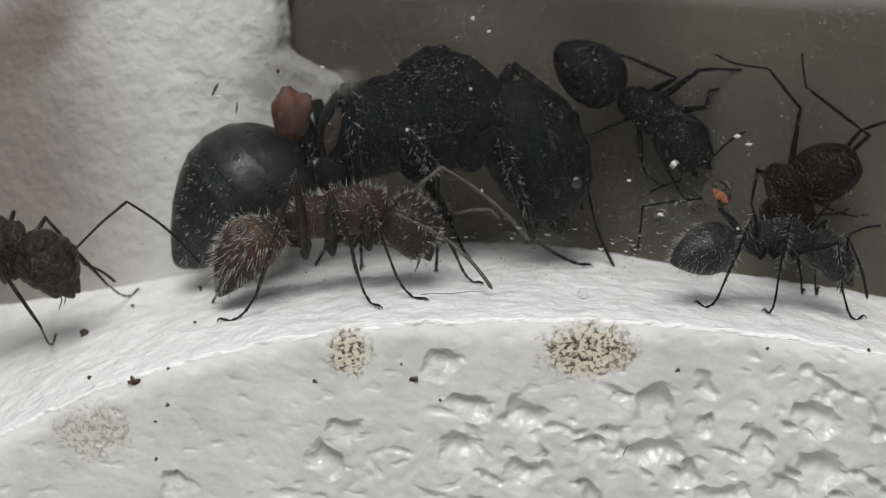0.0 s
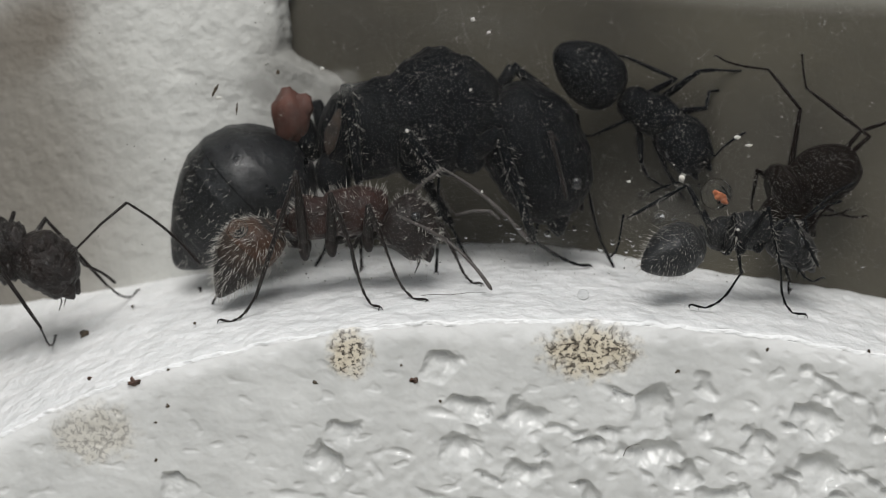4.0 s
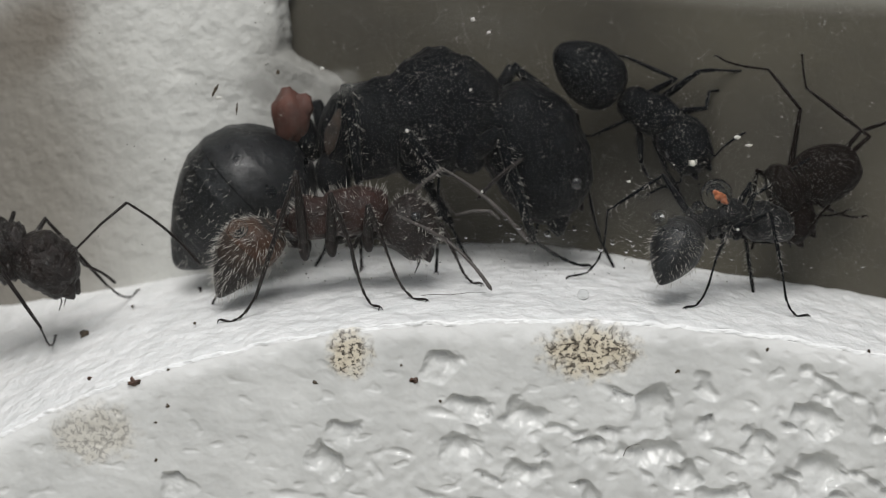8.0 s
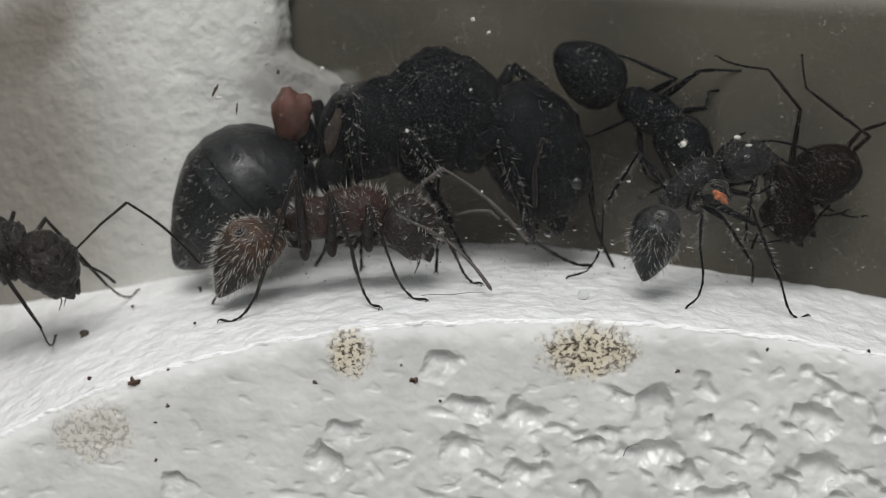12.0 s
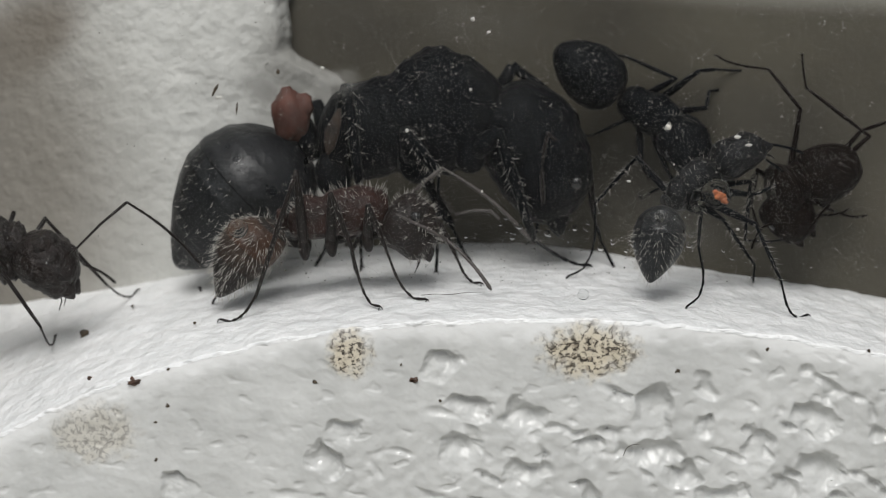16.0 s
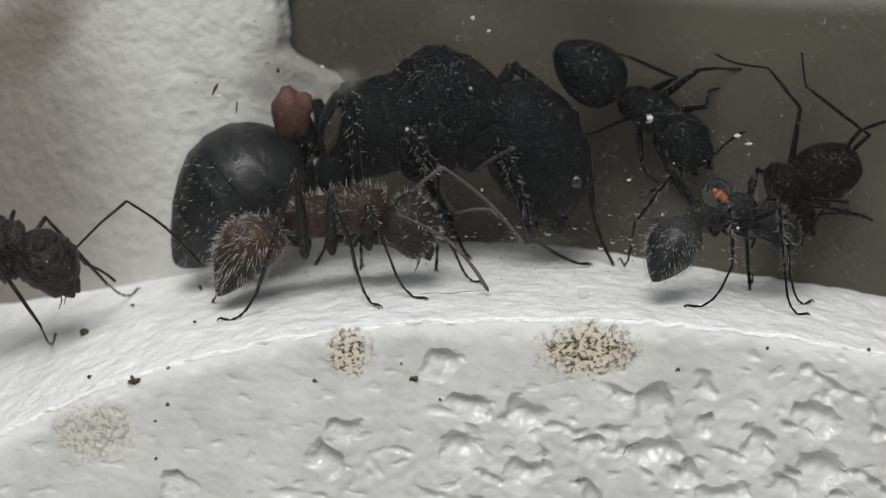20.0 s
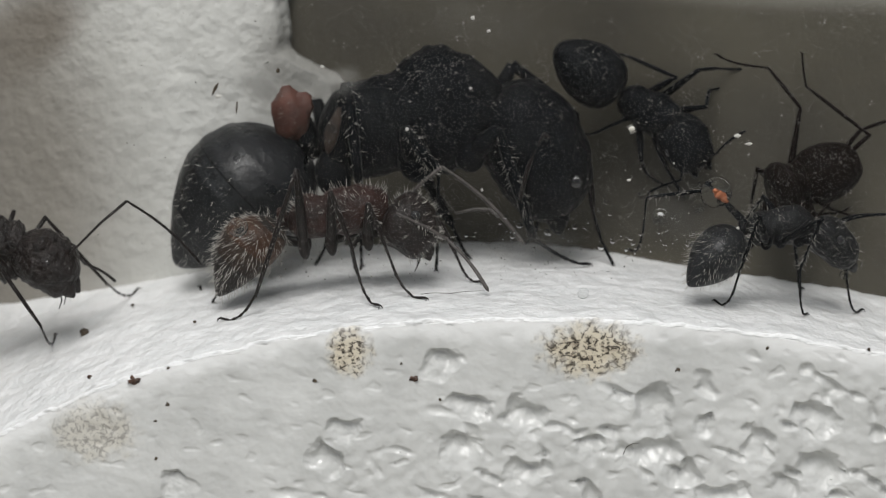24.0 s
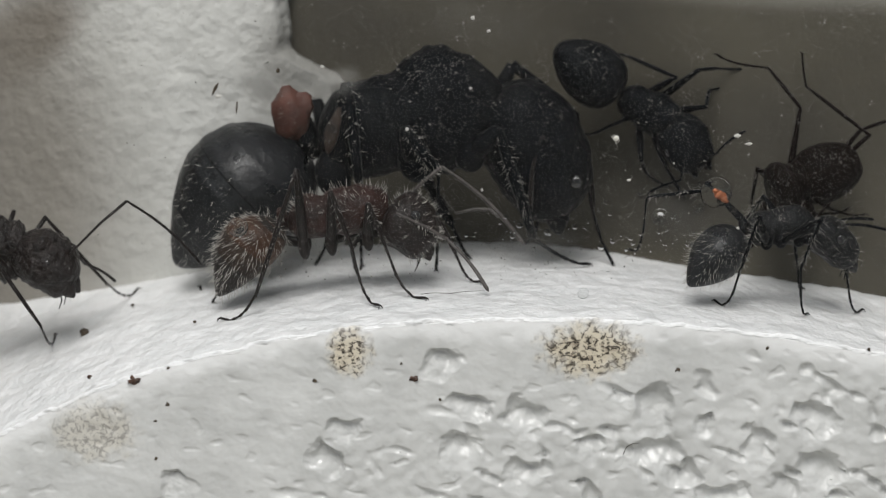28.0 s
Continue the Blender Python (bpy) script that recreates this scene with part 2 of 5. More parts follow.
        nt.links.new(broken.outputs[0], grain.inputs[0])
        nt.links.new(mask.outputs[0], grain.inputs[1])
        grain_b = nt.nodes.new("ShaderNodeMath")
        grain_b.operation = "MULTIPLY"
        grain_b.inputs[1].default_value = dark
        nt.links.new(grain.outputs[0], grain_b.inputs[0])
        mould = nt.nodes.new("ShaderNodeMix")
        mould.data_type = "RGBA"
        mould.inputs["B"].default_value = (0.022, 0.015, 0.008, 1)
        nt.links.new(grain_b.outputs[0], mould.inputs["Factor"])
        nt.links.new(cream.outputs["Result"], mould.inputs["A"])
        base = mould.outputs["Result"]
    return base


def floor_material():
    """White plaster, damp and grey only at its rim's foot, by the pane; the fade is painted light."""
    m = material("white_plaster", (0.86, 0.86, 0.86), 0.5, second=(0.73, 0.74, 0.74), scale=900, bump=0.22, bump_scale=2600, stretch=(0.55, 0.4, 1.0), coarse=(0.2, 800))
    nt = m.node_tree
    b = nt.nodes["Principled BSDF"]
    base = b.inputs["Base Color"].links[0].from_socket
    co = nt.nodes.new("ShaderNodeTexCoord")
    rim_fade = rim_mask(nt, co)
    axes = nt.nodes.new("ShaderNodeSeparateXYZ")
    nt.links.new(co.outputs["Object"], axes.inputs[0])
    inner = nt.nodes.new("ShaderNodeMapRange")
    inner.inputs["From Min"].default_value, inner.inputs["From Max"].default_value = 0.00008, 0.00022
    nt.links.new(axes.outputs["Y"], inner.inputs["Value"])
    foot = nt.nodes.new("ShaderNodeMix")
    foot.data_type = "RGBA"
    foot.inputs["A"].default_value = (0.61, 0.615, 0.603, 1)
    nt.links.new(rim_fade, foot.inputs["Factor"])
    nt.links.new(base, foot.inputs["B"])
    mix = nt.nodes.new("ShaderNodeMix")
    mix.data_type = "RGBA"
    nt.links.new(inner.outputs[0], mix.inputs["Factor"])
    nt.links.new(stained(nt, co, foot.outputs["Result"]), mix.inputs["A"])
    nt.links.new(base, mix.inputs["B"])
    nt.links.new(mix.outputs["Result"], b.inputs["Base Color"])
    return m


def face_material():
    """Damp plaster with three mouldy patches and faint streaks."""
    m = material("damp_plaster", (0.65, 0.655, 0.642), 0.4, second=(0.515, 0.52, 0.508), scale=420, bump=0.035, bump_scale=1900, coat=0.4, stretch=(0.55, 1.0, 1.1), turn=38, coarse=(0.12, 640), patchy=0.12)
    nt = m.node_tree
    b = nt.nodes["Principled BSDF"]
    b.inputs["Coat Roughness"].default_value = 0.06
    base = b.inputs["Base Color"].links[0].from_socket
    co = nt.nodes.new("ShaderNodeTexCoord")
    # paler border that follows the rim's curve: its fading light put into the colour
    rim_fade = rim_mask(nt, co)
    lit_rim = nt.nodes.new("ShaderNodeMix")
    lit_rim.data_type = "RGBA"
    lit_rim.inputs["B"].default_value = (0.84, 0.845, 0.84, 1)
    nt.links.new(rim_fade, lit_rim.inputs["Factor"])
    nt.links.new(base, lit_rim.inputs["A"])
    base = lit_rim.outputs["Result"]
    base = stained(nt, co, base)
    nt.links.new(base, b.inputs["Base Color"])
    return m


# ---- mesh helpers ----
def mesh_of(name, verts, faces, mat, smooth=True):
    me = bpy.data.meshes.new(name)
    me.from_pydata([tuple(c * MM for c in v) for v in verts], [], faces)
    me.materials.append(mat)
    if smooth:
        me.polygons.foreach_set("use_smooth", [True] * len(me.polygons))
    me.update()
    return me


def part(name, shape, mat, parent=None, label="", smooth=True):
    """Links a shape (vertices and faces) as one mesh object under a thing or a part."""
    ob = new(name, mesh_of(name, *shape, mat, smooth))
    ob.parent = parent
    return tagged(ob, label)


def join(*shapes):
    verts, faces = [], []
    for v, f in shapes:
        k = len(verts)
        verts += list(v)
        faces += [tuple(i + k for i in face) for face in f]
    return verts, faces


def rings(loops):
    """A skin over loops of equal length, closed at both ends."""
    n = len(loops[0])
    verts = [p for loop in loops for p in loop]
    faces = []
    for i in range(len(loops) - 1):
        for j in range(n):
            a, b = i * n + j, i * n + (j + 1) % n
            faces.append((a, a + n, b + n, b))
    faces.append(tuple(range(n)))
    faces.append(tuple(range(len(verts) - 1, len(verts) - n - 1, -1)))
    return verts, faces


def smooth_rows(rows, sub):
    """Catmull-Rom rows between the given ones."""
    rows = [np.array(r, float) for r in rows]
    out = []
    for i in range(len(rows) - 1):
        p0, p1, p2, p3 = rows[max(i - 1, 0)], rows[i], rows[i + 1], rows[min(i + 2, len(rows) - 1)]
        for k in range(sub):
            t = k / sub
            out.append(0.5 * (2 * p1 + (p2 - p0) * t + (2 * p0 - 5 * p1 + 4 * p2 - p3) * t * t + (3 * p1 - p0 - 3 * p2 + p3) * t ** 3))
    return out + [rows[-1]]


def lofted(rows, n=20, sub=4, lumps=0.0, seed=0):
    """A body along x from rows (x, height of the middle, half width, half height)."""
    loops = []
    for x, z, ry, rz in smooth_rows(rows, sub):
        loop = []
        for j in range(n):
            a = 2 * math.pi * j / n
            k = 1.0
            if lumps:
                q = Vector((x * 1.7 + seed, math.cos(a) * 1.3, math.sin(a) * 1.3 + seed))
                k += lumps * noise.noise(q) + 0.45 * lumps * noise.noise(q * 2.7) + 0.2 * lumps * noise.noise(q * 7.0)
            loop.append((x, max(ry, 0.004) * math.cos(a) * k, z + max(rz, 0.004) * math.sin(a) * k))
        loops.append(loop)
    return rings(loops)


def tube(path, radii, n=8):
    """A round rod along a path."""
    path = [Vector(p) for p in path]
    loops, side = [], None
    for i, p in enumerate(path):
        d = (path[min(i + 1, len(path) - 1)] - path[max(i - 1, 0)]).normalized()
        if side is None:
            side = d.orthogonal().normalized()
        side = (side - d * side.dot(d)).normalized()
        other = d.cross(side)
        r = radii[i]
        loops.append([tuple(p + (side * math.cos(2 * math.pi * j / n) + other * math.sin(2 * math.pi * j / n)) * r) for j in range(n)])
    return rings(loops)


def hair(root, tip, r):
    """One tapered hair with a bend."""
    root, tip = Vector(root), Vector(tip)
    d = tip - root
    s = d.orthogonal().normalized() * r
    q = d.cross(s).normalized() * r
    mid = root + d * 0.55 + Vector((0, 0, -0.05 * d.length))
    verts = [tuple(root + s), tuple(root - s * 0.5 + q * 0.87), tuple(root - s * 0.5 - q * 0.87),
             tuple(mid + s * 0.7), tuple(mid - s * 0.35 + q * 0.6), tuple(mid - s * 0.35 - q * 0.6), tuple(tip)]
    return verts, [(0, 1, 4, 3), (1, 2, 5, 4), (2, 0, 3, 5), (3, 4, 6), (4, 5, 6), (5, 3, 6)]


def fur(shape, count, length, r, rng, lean=(-0.5, 0, 0), keep=None, wild=0.3):
    """Hairs that stand on a shape."""
    verts, faces = shape
    quads = [f for f in faces if len(f) == 4]
    areas, centres, normals = [], [], []
    for f in quads:
        a, b, c, d = (Vector(verts[i]) for i in f)
        nrm = (c - a).cross(b - d)
        areas.append(nrm.length)
        normals.append(nrm)
        centres.append((a, b, c, d))
    middle = sum((Vector(v) for v in verts), Vector()) / len(verts)
    total, made = [], 0
    weights = np.cumsum(np.array(areas) / max(sum(areas), 1e-9))
    while made < count:
        i = min(int(np.searchsorted(weights, rng.random())), len(quads) - 1)
        a, b, c, d = centres[i]
        u, v = rng.random(), rng.random()
        p = a.lerp(b, u).lerp(d.lerp(c, u), v)
        nrm = normals[i].normalized()
        if nrm.dot(p - middle) < 0:
            nrm = -nrm
        made += 1
        if keep and not keep(p):
            continue
        way = (nrm + Vector(lean) * rng.uniform(0.6, 1.2) + Vector((rng.uniform(-wild, wild), rng.uniform(-wild, wild), rng.uniform(-wild, wild)))).normalized()
        total.append(hair(p - nrm * 0.02, p + way * length * rng.uniform(0.55, 1.2), r))
    return join(*total)


def ball(centre, radii, n=12, m=8, rough=0.0, seed=0):
    loops = []
    for i in range(m + 1):
        b = math.pi * i / m
        s = max(math.sin(b), 0.02)
        loop = []
        for j in range(n):
            a = 2 * math.pi * j / n
            d = Vector((s * math.cos(a), s * math.sin(a), -math.cos(b)))
            k = 1 + rough * noise.noise(d * 1.6 + Vector((seed * 3.1, seed * 1.7, seed)))
            loop.append(tuple(Vector(centre) + Vector((d.x * radii[0], d.y * radii[1], d.z * radii[2])) * k))
        loops.append(loop)
    return rings(loops)


def aim(origin, target, up=(0, 0, 1)):
    """A pose whose x axis points from origin to target, z near up. Millimetres in, metres out."""
    x = (Vector(target) - Vector(origin)).normalized()
    z = Vector(up) - x * Vector(up).dot(x)
    if z.length < 1e-3:
        z = x.orthogonal()
    z.normalize()
    y = z.cross(x)
    m = Matrix((x, y, z)).transposed().to_4x4()
    m.translation = mm(origin)
    return m


# ---- nest: floor ledge, front face, walls ----


def depth(x):
    """How far the floor reaches back: the cavity narrows to one side."""
    t = min(1.0, max(0.0, (x - 2) / 12))
    return 13 - 5 * t * t * (3 - 2 * t)


def height(x, y):
    """The chamber floor's height at x, y."""
    q = min(max(x, -20.0), 19.5) / 10
    u = min(max(y / depth(x), 0.0), 1.15)
    f, b = np.polyval(FRONT_RIM, q), np.polyval(BACK_LINE, q)
    return f * (1 - u) + b * u


def sheet(nu, nv, place):
    verts = [place(i / nu, j / nv) for j in range(nv + 1) for i in range(nu + 1)]
    w = nu + 1
    return verts, [(j * w + i, j * w + i + 1, (j + 1) * w + i + 1, (j + 1) * w + i) for j in range(nv) for i in range(nu)]


def solid(ob, thickness, side):
    """Gives a sheet its thickness on one side."""
    m = ob.modifiers.new("thickness", "SOLIDIFY")
    m.thickness, m.offset = thickness * MM, side
    return ob


def step(t):
    """A soft rise from 0 to 1."""
    t = min(1.0, max(0.0, t))
    return t * t * (3 - 2 * t)


RIM_Y = 0.12


def floor_point(u, v):
    """The chamber floor with its small worn front edge."""
    x = -26 + 52 * u
    wave = 0.5 * noise.noise(Vector((x * 0.6, 0, 8))) + 0.4 * noise.noise(Vector((x * 1.7, 0, 8))) + 0.25 * noise.noise(Vector((x * 4.5, 0, 8)))
    if v < 0.9:
        s = 1 - v / 0.9
        y = RIM_Y + (15.0 - RIM_Y) * s ** 1.3
        drop = 0.0
    else:
        a = (v - 0.9) / 0.1 * math.pi / 2
        y = RIM_Y - (RIM_Y - 0.047) * math.sin(a)
        drop = 0.16 * (1 - math.cos(a))
    near = step((2.2 - y) / 2.2)
    z = height(x, y) + 0.02 - drop + near * near * (0.17 * wave - 0.03)
    ripple = 0.07 * noise.noise(Vector((x * 0.7, y * 0.4, 2.0))) + 0.05 * noise.noise(Vector((x * 1.3 + 0.4 * y, y * 0.9, 7.0))) + 0.03 * noise.noise(Vector((x * 3, y * 1.4, 1.0))) + 0.016 * noise.noise(Vector((x * 4 + y * 2, y * 5, 6.0)))
    return x, y, z + ripple - (0.05 if v < 0.02 else 0)


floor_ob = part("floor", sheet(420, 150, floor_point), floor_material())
tagged(floor_ob, "white plaster chamber floor with a rounded rim", "floor", kind="structure")

# pits: x, z, half width, half height, lean of the steep side
PITS = [(0.73, -5.94, 0.71, 0.61, 0.7), (2.94, -6.36, 0.75, 0.61, 0.3), (0.49, -7.56, 0.63, 0.81, 0.2), (2.87, -8.50, 0.75, 0.61, 0.4), (-3.76, -6.79, 0.62, 0.42, 0.6),
        (-4.26, -7.99, 0.6, 0.61, 0.5), (5.13, -7.56, 0.59, 0.49, 0.3), (7.54, -6.23, 0.63, 0.85, 0.9), (9.40, -6.60, 0.4, 0.43, 0.2), (7.49, -7.88, 0.95, 0.61, 0.1)]
PITS += [(11.37, -7.60, 0.48, 0.81, 0.0), (13.36, -6.49, 0.67, 0.65, 0.4), (13.51, -8.44, 0.79, 0.75, 0.6), (12.30, -8.96, 0.5, 0.45, 0.6), (8.47, -8.53, 0.79, 0.57, 0.5),
         (10.91, -9.11, 0.3, 0.3, 0.6), (14.37, -8.42, 0.32, 0.32, 0.3), (6.43, -5.53, 0.44, 0.3, 0.2), (-0.18, -4.33, 0.62, 0.5, 0.5), (-9.62, -8.81, 0.62, 0.45, 0.1)]
KNOBS = [(-0.46, -6.75, 0.22), (-0.54, -6.02, 0.17), (3.55, -5.45, 0.18), (-6.65, -6.75, 0.14), (-6.9, -4.75, 0.16), (10.2, -5.9, 0.16), (13.9, -5.55, 0.2), (-8.4, -8.0, 0.18)]


def face_point(u, v):
    """The damp face behind the pane: shallow ragged pits, crowded low down."""
    x = -20 + 40 * u
    top = height(x, 0.05) - 0.12
    z = top + (-11.5 - top) * v
    deep = 0.0
    q = Vector((x, z, 0))
    fine = noise.noise(q * 2.6 + Vector((3, 1, 5)))
    grit = noise.noise(q * 6.0)
    sway = Vector((noise.noise(q * 0.9), noise.noise(q * 0.9 + Vector((9, 4, 0))), 0)) * 0.3
    rag = Vector((noise.noise(q * 1.7 + Vector((2, 7, 1))), noise.noise(q * 1.7 + Vector((6, 1, 3))), 0)) * 0.2
    p = q + sway + rag + Vector((0.06 * fine + 0.035 * grit, 0.05 * noise.noise(q * 2.9) + 0.03 * noise.noise(q * 7.0), 0))
    for cx, cz, rx, rz, lean in PITS:
        dx, dz = (p.x - cx) / rx, (p.y - cz) / rz
        if abs(dx) < 2 and abs(dz) < 2:
            d = math.hypot(dx, dz) * (1 + 0.42 * noise.noise(Vector((dx * 0.9, dz * 0.9, cx))))
            side = (dz + lean * dx) / math.sqrt(1 + lean * lean)
            steep = step(0.5 + 0.55 * side)
            deep = max(deep, min(rx, rz) * (0.12 + 0.66 * steep) * step((1.3 - d) / (0.9 - 0.3 * steep)))
            deep -= 0.05 * step(1 - abs(d - 1.3) / 0.3) * (1 - steep)
    for cx, cz, r in KNOBS:
        d = math.hypot(p.x - cx, (p.y - cz) * 1.2) / r
        if d < 1.4:
            deep -= 0.12 * step((1.3 - d) / 0.9)
    low = step((-4.6 - z + 0.2 * x) / 4.0) * step((x + 10) / 10)
    field = noise.noise(Vector((x * 0.95 + 0.5 * z, z * 1.25, 11.0))) + 0.16 * fine
    deep = max(deep, 0.36 * low * step((field - 0.2) / 0.45))
    small = noise.noise(Vector((x * 1.6 + 1.1 * z, z * 2.3 - 0.5 * x, 3.0)))
    deep += (0.03 + 0.02 * low) * step((small - 0.34) / 0.3)
    edge = min(1.0, v * 9)
    return x, 0.05 + edge * (deep + 0.045 * fine * low + 0.02 * small + 0.006 * grit), z


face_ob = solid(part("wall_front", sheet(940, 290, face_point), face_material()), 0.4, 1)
tagged(face_ob, "damp grey-white plaster face with pits and mouldy patches", "wall", kind="structure")


EDGE_BEND = 5.33


def back_plaster(u, v):
    """The bulging white wall: its free edge on one side is ragged."""
    z = -6 + 22 * v
    edge = -6.14 + 0.35 * noise.noise(Vector((0, z * 0.8, 1))) + 0.12 * noise.noise(Vector((4, z * 3, 1))) + 2.1 * step((EDGE_BEND - z) / 1.5)
    x = -24 + (edge + 24) * u
    bulge = ((x + 10.0) / 7.0) ** 2
    y = 12.3 + 0.9 * bulge if x < -10 else 12.3 + 1.5 * bulge
    y += 0.06 * noise.noise(Vector((x * 0.8, z * 0.8, 3))) + 0.025 * noise.noise(Vector((x * 2.6, z * 2.6, 8)))
    if u > 0.97:
        y += (u - 0.97) * 25
    return x, y, z


def wall_tone(m, x, z, rx, rz, tilt, colour, strength):
    """Paints a soft ellipse of shade or of paler tone into a wall's colour."""
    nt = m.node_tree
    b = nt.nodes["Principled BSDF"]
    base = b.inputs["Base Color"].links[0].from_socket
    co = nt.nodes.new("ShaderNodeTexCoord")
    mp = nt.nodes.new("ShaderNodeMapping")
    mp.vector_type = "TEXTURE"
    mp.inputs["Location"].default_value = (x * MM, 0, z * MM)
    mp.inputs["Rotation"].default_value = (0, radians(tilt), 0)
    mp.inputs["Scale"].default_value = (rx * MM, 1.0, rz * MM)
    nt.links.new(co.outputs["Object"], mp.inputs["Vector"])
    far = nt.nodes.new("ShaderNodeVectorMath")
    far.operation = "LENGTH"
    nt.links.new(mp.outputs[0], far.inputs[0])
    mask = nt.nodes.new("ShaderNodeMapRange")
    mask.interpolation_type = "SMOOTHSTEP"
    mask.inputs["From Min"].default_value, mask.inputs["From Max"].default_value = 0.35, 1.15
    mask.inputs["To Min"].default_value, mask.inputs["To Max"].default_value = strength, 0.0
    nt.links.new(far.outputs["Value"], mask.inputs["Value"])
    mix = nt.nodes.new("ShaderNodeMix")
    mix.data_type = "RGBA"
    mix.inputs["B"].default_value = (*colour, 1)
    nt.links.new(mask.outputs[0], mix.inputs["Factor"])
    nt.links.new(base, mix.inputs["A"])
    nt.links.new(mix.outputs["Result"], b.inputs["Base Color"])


# painted shade: a dark opening, the receding side, the free edge
wall_tone(WALL_PLASTER, -16.98, 5.63, 3.6, 1.7, -38, (0.14, 0.115, 0.09), 0.95)
wall_tone(WALL_PLASTER, -19.32, -0.56, 8.2, 13.0, 0, (0.19, 0.172, 0.145), 0.9)
wall_tone(WALL_PLASTER, -5.45, 4.62, 3.0, 3.4, 20, (0.2, 0.195, 0.178), 0.8)
wall_ob = solid(part("wall_back", sheet(150, 150, back_plaster), WALL_PLASTER), 1.2, -1)
tagged(wall_ob, "rough white plaster wall with a ragged edge", "wall", kind="structure")


def slab(x0, x1, y0, y1, z0, z1):
    v = [(x, y, z) for x in (x0, x1) for y in (y0, y1) for z in (z0, z1)]
    return v, [(0, 1, 3, 2), (4, 6, 7, 5), (0, 4, 5, 1), (2, 3, 7, 6), (0, 2, 6, 4), (1, 5, 7, 3)]


def dark_point(u, v):
    x, z = -12 + 40 * u, -7 + 20 * v
    return x, depth(x) + 1.0 + 0.06 * noise.noise(Vector((x * 0.4, z * 0.4, 5))), z


# paler tone along the wall's top
wall_tone(DARK_WALL, 6.0, 9.35, 60.0, 1.85, 1.6, (0.3, 0.29, 0.26), 0.8)
# shade low behind the ants, with wet smears, painted as dark ellipses
wall_tone(DARK_WALL, 11.5, 1.2, 5.5, 3.6, -8, (0.03, 0.027, 0.02), 0.55)
wall_tone(DARK_WALL, 7.8, -0.6, 5.0, 2.6, 6, (0.026, 0.024, 0.019), 0.55)
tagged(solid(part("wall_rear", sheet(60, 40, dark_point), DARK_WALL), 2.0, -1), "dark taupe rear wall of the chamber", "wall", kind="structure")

def ceiling_point(u, v):
    """The underside and lip of the cavity's roof."""
    x = -10 + 38 * u
    y = depth(x) + 0.95
    z = 9.6 + 0.6 * (13 - depth(x)) / 5
    if v < 0.5:
        return x, y + 8 * (1 - 2 * v) - 0.35, z
    return x, y - 0.35 + 0.2 * (2 * v - 1) ** 2, z + 6 * (2 * v - 1)


tagged(solid(part("ceiling", sheet(80, 12, ceiling_point), PALE_RIM), 1.5, -1), "pale grey roof over the dark cavity", "ceiling", kind="structure")
tagged(part("wall_west", slab(-28, -24, 0.3, 22, -14, 14), WALL_PLASTER, smooth=False), "plain plaster side wall", "wall", kind="structure")
tagged(part("wall_east", slab(26, 30, 0.3, 22, -14, 14), WALL_PLASTER, smooth=False), "plain plaster side wall", "wall", kind="structure")
tagged(part("baseboard", slab(-26, 26, 2.2, 22, -11.6, -8.5), PALE_RIM, smooth=False), "plain plaster block under the chamber floor", "block", kind="structure")
tagged(part("ground", slab(-60, 60, -150, 60, -16, -11.6), PALE_RIM, smooth=False), "plain pale table under the nest", "table", kind="structure")
pane = part("window_1", slab(-26, 26, -1.9, -0.1, -11.5, 13), GLASS, smooth=False)
pane.visible_shadow = False
tagged(pane, "dusty clear glass pane before the nest", "glass", kind="structure")


